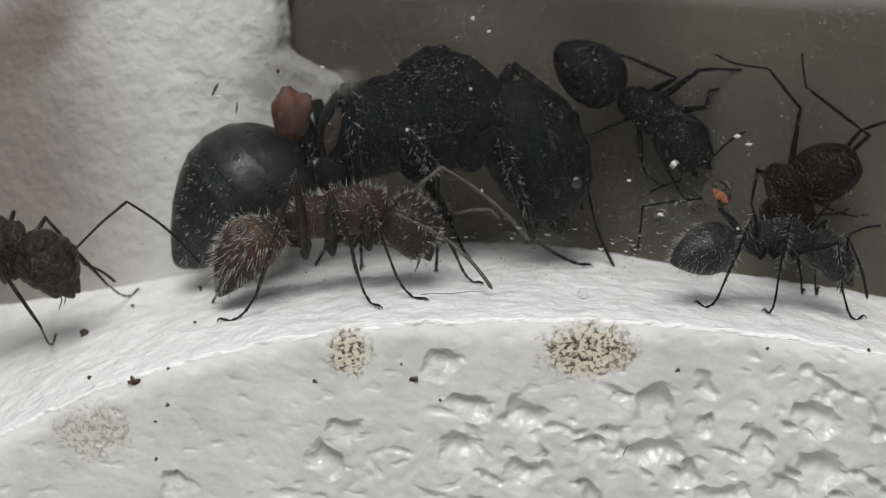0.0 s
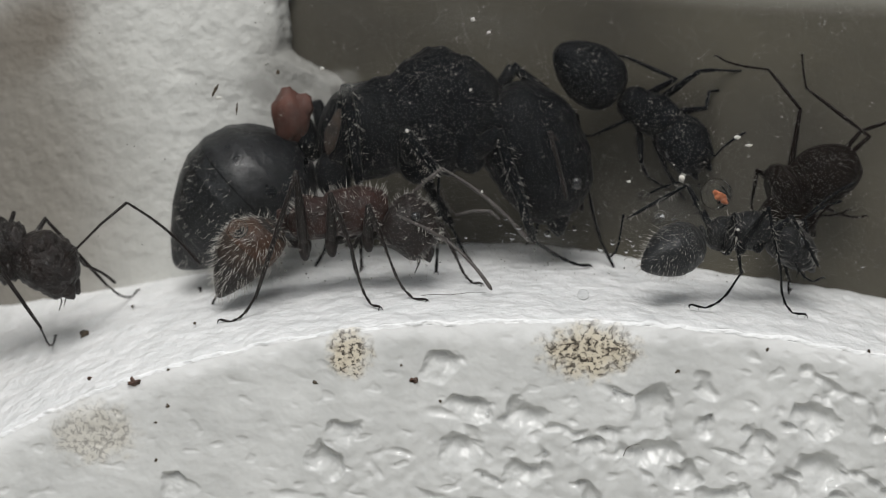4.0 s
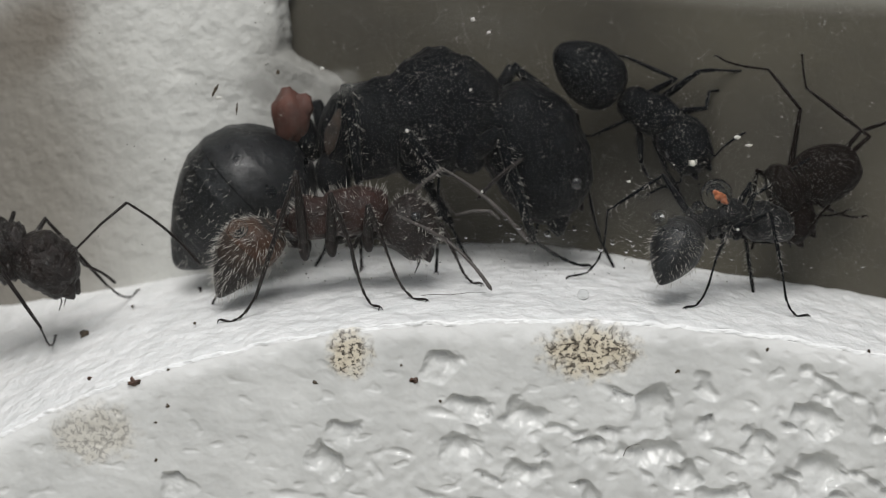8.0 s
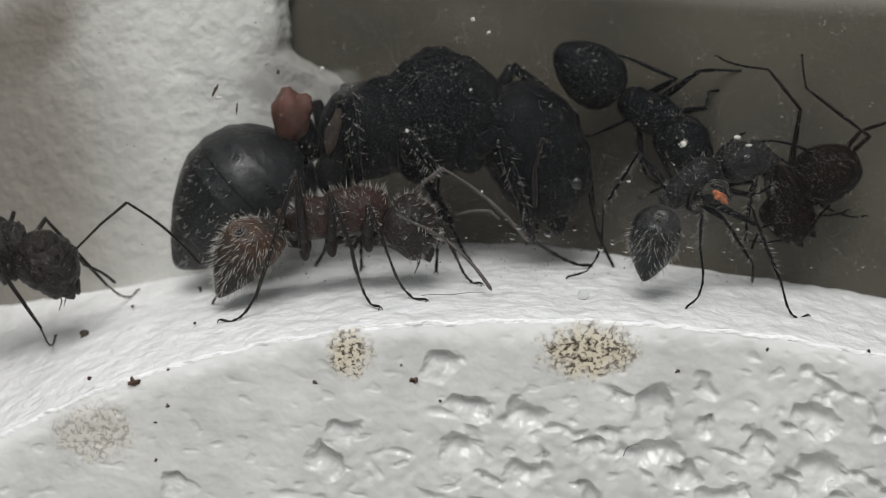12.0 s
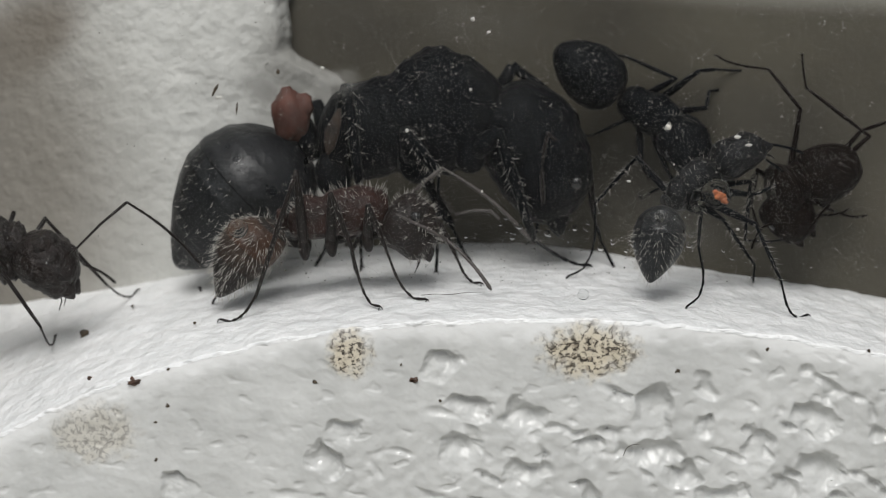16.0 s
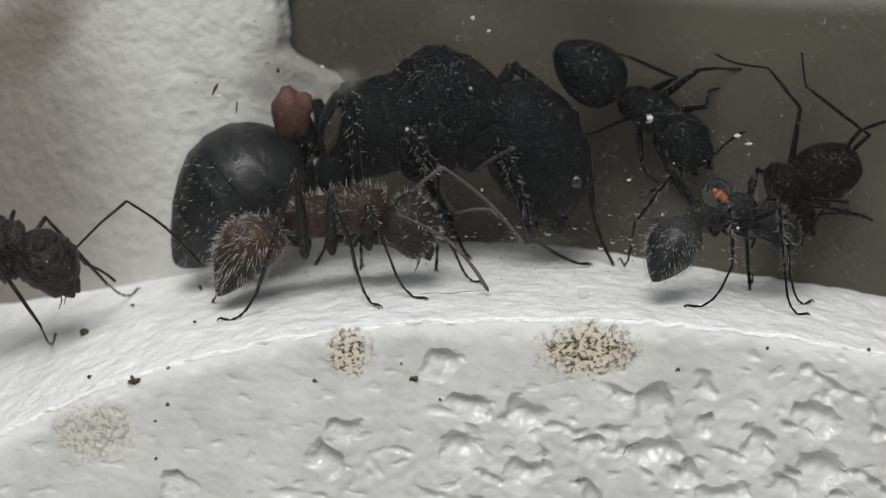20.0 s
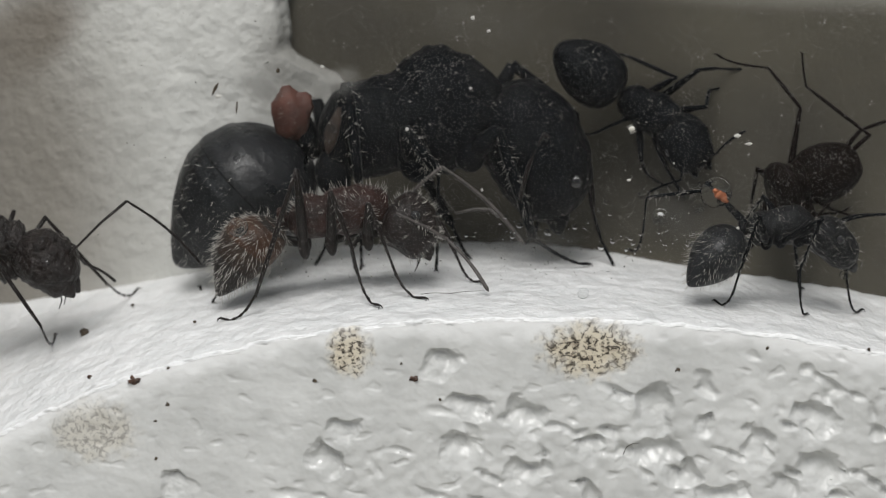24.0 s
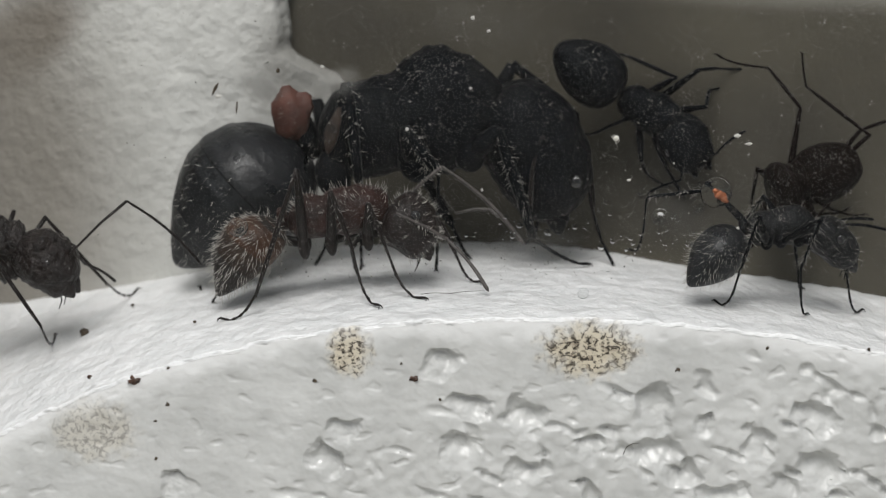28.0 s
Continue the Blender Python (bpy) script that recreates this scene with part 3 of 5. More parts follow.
# ---- ants ----
def build_ant(label, first, look_of, group="ants in the nest"):
    """An ant whose sizes come from its first stance. Returns its parts and sizes."""
    rng = random.Random(look_of.get("seed", 1))
    root = new("ant")
    tagged(root, label, "ant", group)
    a = {"root": root, "look": look_of}
    rear, front = Vector(first["rear"]), Vector(first["front"])
    L = (front - rear).length
    H = look_of.get("thick", 0.3) * L
    W = look_of.get("wide", 0.8) * H
    a["L"], a["H"], a["W"] = L, H, W
    hairs, hmat, hlen = look_of.get("hairs", 100), look_of.get("hair", HAIR), look_of.get("hair_length", 0.4)
    thin = look_of.get("hair_radius", 0.011)
    # mesosoma with its humps
    hump, neck = look_of.get("hump", 1.0), look_of.get("neck", 0.0)
    rows = [(0.04 * L, -0.1 * H, 0.1 * W, 0.12 * H), (0.1 * L, -0.05 * H, 0.55 * W, 0.55 * H), (0.24 * L, 0.05 * H, 0.76 * W, 0.84 * H),
            (0.4 * L, 0.05 * H, 0.78 * W, 0.82 * H), (0.48 * L, 0.08 * H, 0.86 * W, 0.88 * H), (0.66 * L, 0.12 * H * hump, 0.98 * W, 1.0 * H * hump),
            (0.82 * L, 0.1 * H, 0.94 * W, 0.9 * H), (0.93 * L, 0.02 * H, (0.62 + 0.25 * neck) * W, (0.6 + 0.25 * neck) * H), (0.99 * L, -0.02 * H, (0.2 + 0.5 * neck) * W, (0.22 + 0.5 * neck) * H)]
    shape = lofted(rows, 30, 8, look_of.get("lumps", 0.15), look_of.get("seed", 1))
    a["mesosoma"] = part("mesosoma", shape, look_of["body"], root)
    if hairs:
        tagged(part("hairs", fur(shape, int(hairs * 0.6 * look_of.get("body_hairs", 1.0)), hlen * 0.8, thin, rng, (-0.2, 0, 0.3), lambda p: p.z > look_of.get("bare", 0.25) * H), hmat, a["mesosoma"]), "pale standing hairs", kind="stuff")
    # petiole: a scale between body and gaster
    shape = join(tube([(-0.09 * L, 0, -0.08 * H), (0.0, 0, -0.1 * H), (0.1 * L, 0, -0.1 * H)], [0.15 * H, 0.17 * H, 0.17 * H], 10),
                 lofted([(-0.05 * L, 0.18 * H, 0.05 * W, 0.1 * H), (-0.03 * L, 0.15 * H, 0.36 * W, 0.42 * H), (0.03 * L, 0.12 * H, 0.36 * W, 0.4 * H), (0.06 * L, 0.05 * H, 0.05 * W, 0.1 * H)], 12, 3))
    part("petiole", shape, look_of["body"], a["mesosoma"])
    # gaster
    G = (Vector(first["tail"]) - rear).length
    R = look_of.get("gaster", 0.36) * G
    a["G"], a["R"] = G, R
    prof = [(0.0, 0.1), (0.035, 0.42), (0.11, 0.72), (0.22, 0.92), (0.36, 1.0), (0.5, 0.98), (0.63, 0.84), (0.75, 0.66), (0.86, 0.44), (0.94, 0.25), (0.985, 0.12), (1.0, 0.03)]
    prof = [(s, r ** (1 - look_of.get("blunt", 0.0))) for s, r in prof]
    droop = look_of.get("droop", 0.0)

    def gaster_rows(lo, hi, k):
        out = []
        for s in np.linspace(lo, hi, 9):
            r = np.interp(s, [p[0] for p in prof], [p[1] for p in prof])
            out.append((s * G, droop * R * math.sin(math.pi * s), R * r * k, R * r * k * 0.98))
        return out

    core = lofted([(s * G, droop * R * math.sin(math.pi * s), R * r, R * r * 0.98) for s, r in prof], 44, 8)
    gaster = part("gaster", core, look_of.get("gaster_skin", look_of["body"]), root)
    a["gaster"] = gaster
    skins = look_of.get("tergites", [look_of.get("gaster_skin", look_of["body"])] * 4)
    for (lo, hi), skin in zip(((0.04, 0.40), (0.38, 0.62), (0.60, 0.8), (0.78, 0.94)), skins):
        part("tergite", lofted([(x, z, ry * (1.03 + 0.03 * (x / G - lo)), rz * (1.03 + 0.03 * (x / G - lo))) for x, z, ry, rz in gaster_rows(lo, hi, 1.0)], 44, 4), skin, gaster)
    if hairs:
        tagged(part("hairs", fur(core, int(hairs * 1.5), hlen, thin, rng, (0.95, 0, -0.1), lambda p: p.x > look_of.get("hair_from", 0.0) * G * rng.uniform(0.7, 1.3), look_of.get("wild", 0.4)), hmat, gaster), "pale bristly hairs", kind="stuff")
    # head
    N = (Vector(first["mouth"]) - front).length
    hw, hh = look_of.get("head_wide", 0.44) * N, look_of.get("head_thick", 0.36) * N
    a["N"], a["hw"], a["hh"] = N, hw, hh
    back = look_of.get("head_back", 0.0) * N
    rows = [(-back, 0.3 * back, 0.2 * hw, 0.25 * hh), (0.06 * N - 0.8 * back, 0.02 * hh, 0.75 * hw, 0.7 * hh), (0.2 * N, 0.05 * hh, 1.0 * hw, 0.98 * hh), (0.42 * N, 0.05 * hh, 1.0 * hw, 1.0 * hh),
            (0.65 * N, 0, 0.9 * hw, 0.92 * hh), (0.82 * N, -0.05 * hh, 0.76 * hw, 0.72 * hh), (0.92 * N, -0.12 * hh, 0.46 * hw, 0.4 * hh)]
    shape = lofted(rows, 32, 8, 0.6 * look_of.get("lumps", 0.15), look_of.get("seed", 1) + 4)
    head = part("head", shape, look_of.get("head_skin", look_of["body"]), root)
    a["head"] = head
    for s in (-1, 1):
        ex, ey, ez = look_of.get("eye_at", (0.4, 0.9, 0.32))
        part("eye", ball((ex * N, s * ey * hw, ez * hh), (look_of.get("eye_size", 0.085) * N, 0.1 * hw, look_of.get("eye_size", 0.085) * N), 14, 9), EYE_MAT, head, "small dark shiny eye")
        jaw = look_of.get("jaw", 1.0)
        part("mandible", lofted([(0.76 * N, -0.14 * hh, 0.05 * N * jaw, 0.07 * N * jaw), (0.86 * N, -0.18 * hh, 0.09 * N * jaw, 0.11 * N * jaw), (0.96 * N, -0.26 * hh, 0.06 * N * jaw, 0.085 * N * jaw),
                                 ((0.96 + 0.07 * jaw) * N, -0.36 * hh, 0.015 * N, 0.025 * N)], 12, 3), look_of.get("head_skin", look_of["body"]), head).location = (0, s * 0.32 * hw * MM, 0)
        feeler = tube([(0.8 * N, s * 0.2 * hw, -0.5 * hh), (0.92 * N, s * 0.25 * hw, -0.75 * hh), (0.96 * N, s * 0.3 * hw, -1.05 * hh)], [0.012 * N, 0.012 * N, 0.008 * N], 6)
        part("palp", feeler, look_of.get("legs", LEG), head)
    if hairs:
        tagged(part("hairs", fur(shape, int(hairs * 0.45 * look_of.get("body_hairs", 1.0)), hlen * 0.65, thin, rng, (0.25, 0, 0.2), lambda p: p.z > 0.3 * hh or p.x > 0.7 * N), hmat, head), "pale short hairs", kind="stuff")
    # legs and antennae: lengths from the first stance
    places = frames_of(a, first)
    body, skull = places[a["mesosoma"]], places[head]
    a["limbs"], a["feelers"] = [], []
    thick = look_of.get("leg", 0.1)
    for k, (side, pair, knee, ankle, foot) in enumerate(first["legs"]):
        hip_local = Vector((look_of.get("hips", (0.30, 0.5, 0.74))[pair] * L, side * 0.55 * W, -look_of.get("hip", 0.62) * H))
        part("coxa", ball(hip_local + Vector((0, 0, 0.1 * H)), (look_of.get("coxa", 0.09) * L, 0.08 * L, 0.12 * L), 10, 7), look_of.get("legs", LEG), a["mesosoma"])
        hip = body @ (hip_local * MM) / MM
        l1, l2, l3 = (Vector(knee) - hip).length, (Vector(ankle) - Vector(knee)).length, (Vector(foot) - Vector(ankle)).length
        l1, l2, l3 = look_of.get("lengths", {}).get(k, (l1, l2, l3))
        femur = part("femur", tube([(0, 0, 0), (0.06 * l1, 0, 0), (0.25 * l1, 0, 0), (0.55 * l1, 0, 0), (0.85 * l1, 0, 0), (l1, 0, 0)], [thick * q for q in (0.7, 0.9, 1.25, 1.15, 0.8, 0.7)], 10), look_of.get("legs", LEG), root)
        tib_shape = tube([(-0.02 * l2, 0, 0), (0.06 * l2, 0, 0.0), (0.4 * l2, 0, 0), (0.8 * l2, 0, 0), (l2, 0, 0)], [thick * q for q in (0.6, 0.55, 0.68, 0.56, 0.42)], 8)
        tibia = part("tibia", tib_shape, look_of.get("legs", LEG), femur)
        n = look_of.get("leg_hairs", 14)
        if n:
            tagged(part("bristles", fur(tib_shape, n, look_of.get("leg_hair", hlen * 0.5), thin * 0.9, rng, (0.7, 0, 0)), HAIR if "leg_hair" in look_of else hmat, tibia), "fine bristles", kind="stuff")
        bow = look_of.get("tarsus_bow", 0.06) * l3
        tip = Vector((l3, 0, 0))
        slim = look_of.get("tarsus", 1.0)
        pads = [(i / 12 * l3, 0, -bow * float(np.interp(i / 12, (0, 0.4, 0.62, 0.85, 1), (0, 0.85, 1.05, 0.85, 0)))) for i in range(13)]
        shape = join(tube(pads, [thick * slim * q for q in (0.44, 0.36, 0.36, 0.38, 0.4, 0.48, 0.28, 0.46, 0.28, 0.44, 0.26, 0.4, 0.36)], 7),
                     tube([tip, tip + Vector((0.09, 0.05, 0.02)), tip + Vector((0.16, 0.1, -0.05))], [thick * slim * 0.24, thick * slim * 0.2, 0.006], 5),
                     tube([tip, tip + Vector((0.09, -0.05, 0.02)), tip + Vector((0.16, -0.1, -0.05))], [thick * slim * 0.24, thick * slim * 0.2, 0.006], 5),
                     *[hair((x, 0, z), (x + 0.1, rng.uniform(-0.05, 0.05), z - 0.13), 0.014) for x, y, z in pads[1:12:2]],
                     hair((0, 0, 0), (0.16, 0.03, -0.2), 0.02), hair((0, 0, 0), (0.12, -0.06, -0.17), 0.016))
        tarsus = part("tarsus", shape, look_of.get("legs", LEG), femur)
        a["limbs"].append((hip_local, l1, l2, l3, femur, tibia, tarsus))
    fmat = look_of.get("feeler_skin", look_of.get("legs", LEG))
    fr = look_of.get("feeler", 0.05)
    for side, elbow, tip in first["feelers"]:
        base = Vector((look_of.get("feeler_at", 0.62) * N, side * look_of.get("feeler_out", 0.42) * hw, look_of.get("feeler_up", 0.66) * hh))
        root_point = skull @ (base * MM) / MM
        l1, l2 = (Vector(elbow) - root_point).length, (Vector(tip) - Vector(elbow)).length
        scape = part("scape", tube([(0, 0, 0), (0.1 * l1, 0, 0), (0.6 * l1, 0, 0.02 * l1), (l1, 0, 0)], [fr * 0.6, fr * 0.7, fr * 0.85, fr], 8), fmat, root)
        beads, radii = [], []
        for i in range(23):
            s = i / 22
            beads.append((s * l2, 0, 0.05 * l2 * math.sin(math.pi * s)))
            radii.append(fr * ((0.72 if i % 2 else 0.86) + 0.3 * s) * (1 if i < 22 else 0.3))
        if look_of.get("feeler_hairs"):
            tagged(part("bristles", fur(tube([(0.35 * l1, 0, 0), (0.7 * l1, 0, 0), (l1, 0, 0)], [fr, fr, fr], 8), look_of["feeler_hairs"], 0.2, 0.011, rng, (0.4, 0, 0)), HAIR, scape), "fine bristles", kind="stuff")
        funiculus = part("funiculus", tube(beads, radii, 8), fmat, scape)
        a["feelers"].append((base, l1, l2, scape, funiculus))
    set_stance(a, first)
    return a


def frames_of(a, st):
    """World poses of the trunk: mesosoma, gaster, head."""
    up = st.get("up", (0, 0, 1))
    rear, front = Vector(st["rear"]), Vector(st["front"])
    body = aim(rear, front, up)
    neck = body @ (Vector((0.97 * a["L"], 0, 0)) * MM) / MM
    back = body @ (Vector((a["look"].get("tuck", -0.03) * a["L"], 0, 0)) * MM) / MM
    return {a["root"]: body, a["mesosoma"]: body, a["gaster"]: aim(back, st["tail"], st.get("tail_up", up)), a["head"]: aim(neck, st["mouth"], st.get("head_up", up))}


def stance(a, st):
    """World poses of every moving part of an ant in a stance; limbs bend at the knee to reach."""
    out = frames_of(a, st)
    body, skull = out[a["mesosoma"]], out[a["head"]]
    for (hip_local, l1, l2, l3, femur, tibia, tarsus), (side, pair, knee, ankle, foot) in zip(a["limbs"], st["legs"]):
        hip = body @ (hip_local * MM) / MM
        knee, ankle, foot = Vector(knee), Vector(ankle), Vector(foot)
        want = (knee - hip).normalized()
        for k in range(13):
            bend = hip + want.lerp((foot - hip).normalized(), k / 12).normalized() * l1
            if (foot - bend).length < l2 + l3 - 0.01:
                break
        d = foot - bend
        reach = min(max(d.length, abs(l2 - l3) + 0.02), l2 + l3 - 0.01)
        w = d.normalized()
        along = (l2 * l2 - l3 * l3 + reach * reach) / (2 * reach)
        off = math.sqrt(max(l2 * l2 - along * along, 0.0))
        pole = (ankle - bend) - w * (ankle - bend).dot(w)
        pole = pole.normalized() if pole.length > 1e-4 else w.orthogonal().normalized()
        ankle = bend + w * along + pole * off
        foot = bend + w * reach
        out[femur] = aim(hip, bend, pole)
        out[tibia] = aim(bend, ankle, pole)
        out[tarsus] = aim(ankle, foot if (foot - ankle).length > 0.05 else ankle + Vector((0.1, 0, 0)))
    for (base, l1, l2, scape, funiculus), (side, elbow, tip) in zip(a["feelers"], st["feelers"]):
        p = skull @ (base * MM) / MM
        e = p + (Vector(elbow) - p).normalized() * l1
        out[scape] = aim(p, e)
        out[funiculus] = aim(e, tip)
    return out


def locals_of(a, st):
    world_poses = stance(a, st)
    made = {}
    for ob, m in world_poses.items():
        made[ob] = m if ob.parent is None else world_poses[ob.parent].inverted() @ m
    return made


def set_stance(a, st):
    for ob, m in locals_of(a, st).items():
        ob.matrix_basis = m


def key_ant(a, rows, only=None):
    """Keys the ant through its stances (seconds, stance)."""
    tracks = {}
    for t, st in rows:
        for ob, m in locals_of(a, st).items():
            tracks.setdefault(ob, []).append((t, m))
    for ob, keys in tracks.items():
        if only is None or ob in only:
            walk(ob, keys)


# red-brown worker standing at the middle of the ledge
WORKER = {"rear": (-6.06, 5.50, -0.24), "front": (-2.00, 5.50, 0.33), "tail": (-8.50, 5.30, -2.99), "mouth": (-0.17, 5.30, -1.29),
          "legs": [(-1, 0, (-5.44, 4.20, 1.97), (-6.96, 3.90, -2.61), (-8.35, 4.06, -3.61)), (-1, 1, (-4.17, 4.20, 1.18), (-3.37, 4.10, -1.01), (-2.34, 2.45, -2.69)), (-1, 2, (-2.78, 4.40, 0.69), (-2.15, 4.40, -0.95), (-0.65, 3.10, -2.58)),
                   (1, 0, (-6.84, 7.00, -1.15), (-8.65, 6.20, -3.12), (-9.69, 9.52, -3.75)), (1, 1, (-3.13, 7.00, -0.92), (-3.55, 7.40, -1.80), (-3.25, 9.73, -2.92)), (1, 2, (-0.09, 6.80, -0.55), (0.48, 6.40, -1.68), (1.42, 5.62, -2.58))],
          "feelers": [(-1, (0.13, 4.30, -0.62), (1.83, 3.60, -2.36)), (1, (-0.04, 6.20, 1.75), (3.31, 6.00, -1.05))]}
worker = build_ant("red-brown worker ant with silver hairs standing on the ledge", WORKER,
                   dict(body=RED_BROWN, head_skin=DARK_RED, gaster_skin=GREY_HAIRY, tergites=[AMBER, AMBER_GREY, GREY_HAIRY, GREY_HAIRY], thick=0.24, wide=0.95, lumps=0.14, hump=0.95, neck=0.6, gaster=0.3, hip=1.08, hips=(0.17, 0.42, 0.76), coxa=0.055, hairs=400, hair_length=0.45, body_hairs=1.5, tarsus=0.8, tarsus_bow=0.2, feeler_hairs=26,
                        head_wide=0.46, head_thick=0.45, legs=LEG, leg=0.16, eye_at=(0.4, 0.8, 0.6), feeler_at=0.14, feeler_out=0.95, feeler_up=0.3, feeler=0.074, feeler_skin=FEELER, leg_hairs=26, seed=3, droop=0.32))

# brown ant at one side of the ledge
VISITOR = {"rear": (-18.83, 5.90, -1.87), "front": (-15.79, 5.90, -1.34), "tail": (-21.90, 5.90, -2.89), "mouth": (-13.81, 5.70, -2.73),
           "legs": [(-1, 2, (-17.11, 4.50, -1.02), (-15.15, 4.30, -3.98), (-15.28, 8.13, -5.33)), (-1, 1, (-18.04, 4.50, -0.58), (-18.83, 4.30, -4.47), (-20.36, 9.79, -6.91)), (-1, 0, (-19.29, 4.50, -0.15), (-21.49, 4.70, -4.58), (-24.00, 11.42, -7.62)),
                    (1, 2, (-15.42, 7.70, -0.54), (-13.28, 8.30, -3.26), (-12.40, 11.17, -4.23)), (1, 1, (-16.64, 7.70, -0.32), (-18.16, 8.70, -3.36), (-19.77, 12.80, -5.46)), (1, 0, (-19.81, 7.70, -0.63), (-22.15, 8.50, -3.77), (-24.01, 12.80, -5.82))],
           "feelers": [(-1, (-11.90, 5.30, 0.61), (-9.22, 5.90, -2.00)), (1, (-13.87, 7.20, -2.27), (-12.84, 8.20, -3.24))]}
build_ant("dark brown worker ant reaching out one long antenna", VISITOR,
                    dict(body=BROWN_BLACK, thick=0.38, neck=1.0, head_back=0.16, gaster=0.33, hairs=200, hair=DARK_HAIR, hair_length=0.17, head_wide=0.5, head_thick=0.46, jaw=1.5, lumps=0.3, eye_at=(0.45, 0.85, 0.25), leg=0.13, tarsus=0.8, tarsus_bow=0.12, feeler=0.06, feeler_skin=LEG, leg_hairs=16, seed=5))

# queen
QUEEN = {"rear": (-5.31, 9.60, 2.03), "front": (2.68, 9.60, 3.60), "tail": (-10.43, 9.20, -2.65), "mouth": (5.27, 9.30, -0.98),
         "legs": [(-1, 0, (-3.70, 8.20, 4.60), (-3.23, 7.60, 0.73), (-3.25, 9.94, -2.92)), (-1, 1, (-1.45, 7.40, 2.98), (-0.17, 7.20, 1.30), (-0.27, 8.21, -2.71)), (-1, 2, (2.13, 7.60, 2.90), (3.53, 7.60, -1.39), (5.77, 9.15, -2.73)),
                  (1, 0, (-5.06, 11.50, 3.40), (-4.20, 11.50, -0.06), (-5.11, 10.86, -3.09)), (1, 1, (-0.55, 11.50, -0.06), (0.37, 11.50, -1.69), (1.04, 10.36, -2.74)), (1, 2, (2.77, 10.80, 4.95), (5.35, 10.60, 2.9), (6.75, 9.34, -2.78))],
         "feelers": [(-1, (4.07, 7.40, 2.93), (4.39, 7.60, 0.24)), (1, (5.56, 10.40, 1.72), (5.54, 10.20, -0.76))]}
queen = build_ant("large glossy black queen ant crouching at the rear wall", QUEEN,
                  dict(body=BLACK, gaster_skin=BLACK_SHINE, thick=0.285, wide=0.85, hump=1.12, gaster=0.37, hairs=380, hair=HAIR, hair_length=0.4, hair_radius=0.0095, wild=0.75, head_wide=0.40, head_thick=0.385, head_back=0.13,
                       legs=BLACK, leg=0.36, eye_at=(0.72, 0.76, 0.5), eye_size=0.05, hips=(0.1, 0.5, 0.76), lumps=0.08, body_hairs=0.02, tarsus=0.5, hair_from=0.36, feeler=0.085, feeler_skin=LEG, leg_hairs=46, leg_hair=0.34, seed=7, droop=0.12))

# tan sliver added on the queen's side, by her raised leg
stub = part("side_sliver", lofted([(0, 0, 0.02, 0.04), (0.35, 0.02, 0.07, 0.2), (0.9, 0.05, 0.09, 0.27), (1.4, 0.02, 0.07, 0.2), (1.85, 0, 0.03, 0.07)], 14, 4, 0.1, 3), AMBER_GREY, queen["mesosoma"], "pale brown stub of a shed wing")
stub.matrix_basis = queen["root"].matrix_basis.inverted() @ aim((-4.42, 7.25, 2.05), (-3.95, 7.35, 3.83), (-1, 0, 0))

# black worker on the rear wall
CLIMBER = {"up": (0, -1, 0.5), "rear": (6.86, 10.20, 3.95), "front": (9.11, 9.50, 2.72), "tail": (4.37, 9.80, 5.86), "mouth": (10.22, 8.60, 1.09),
           "legs": [(1, 0, (9.09, 9.50, 4.66), (7.17, 10.80, 5.37), (6.62, 11.60, 5.39)), (1, 1, (9.93, 8.90, 5.06), (10.71, 9.50, 5.02), (12.15, 9.60, 5.09)), (1, 2, (10.21, 8.70, 3.64), (10.42, 9.70, 4.14), (11.24, 10.10, 4.30)),
                    (-1, 0, (7.20, 9.80, 2.96), (6.23, 10.40, 2.40), (5.68, 11.30, 2.11)), (-1, 1, (7.81, 9.60, 1.35), (8.14, 10.40, 0.62), (9.20, 10.90, 0.02)), (-1, 2, (8.77, 9.10, 1.11), (9.32, 9.90, 0.27), (9.74, 10.60, -0.34))],
           "feelers": [(-1, (9.26, 8.40, 0.79), (7.79, 9.00, -0.01)), (1, (10.48, 7.80, 1.91), (11.60, 7.40, 2.93))]}
build_ant("black worker ant clinging to the dark rear wall", CLIMBER,
                    dict(body=BLACK, thick=0.36, wide=0.9, neck=1.0, gaster=0.38, blunt=0.3, tuck=0.03, head_back=0.12, hairs=0, head_wide=0.46, head_thick=0.4, legs=BLACK, leg=0.13, feeler=0.05, leg_hairs=0, seed=9))

# brown worker on the rear wall
SLEEPER = {"up": (0, -1, 0.4), "rear": (14.15, 7.10, 1.15), "front": (12.55, 6.90, 0.58), "tail": (16.45, 6.90, 2.12), "mouth": (14.05, 6.50, -1.12),
           "legs": [(1, 2, (13.78, 7.00, 3.84), (12.24, 7.80, 4.77), (10.58, 8.60, 5.68)), (1, 1, (16.20, 6.70, 2.88), (13.93, 7.90, 4.55), (13.85, 8.60, 5.68)), (1, 0, (15.90, 6.90, 3.05), (17.18, 7.90, 3.25), (18.34, 8.70, 3.15)),
                    (-1, 2, (11.95, 6.50, 1.61), (11.91, 7.50, 0.08), (12.40, 8.40, -1.01)), (-1, 1, (13.16, 6.30, -0.11), (14.55, 7.50, -0.36), (15.80, 8.40, -0.33)), (-1, 0, (14.33, 6.30, 0.33), (15.20, 7.50, -0.25), (16.47, 8.40, -0.56))],
           "feelers": [(-1, (14.08, 5.90, -0.35), (14.72, 6.10, 0.38)), (1, (12.15, 5.90, -0.46), (11.77, 6.10, -1.39))]}
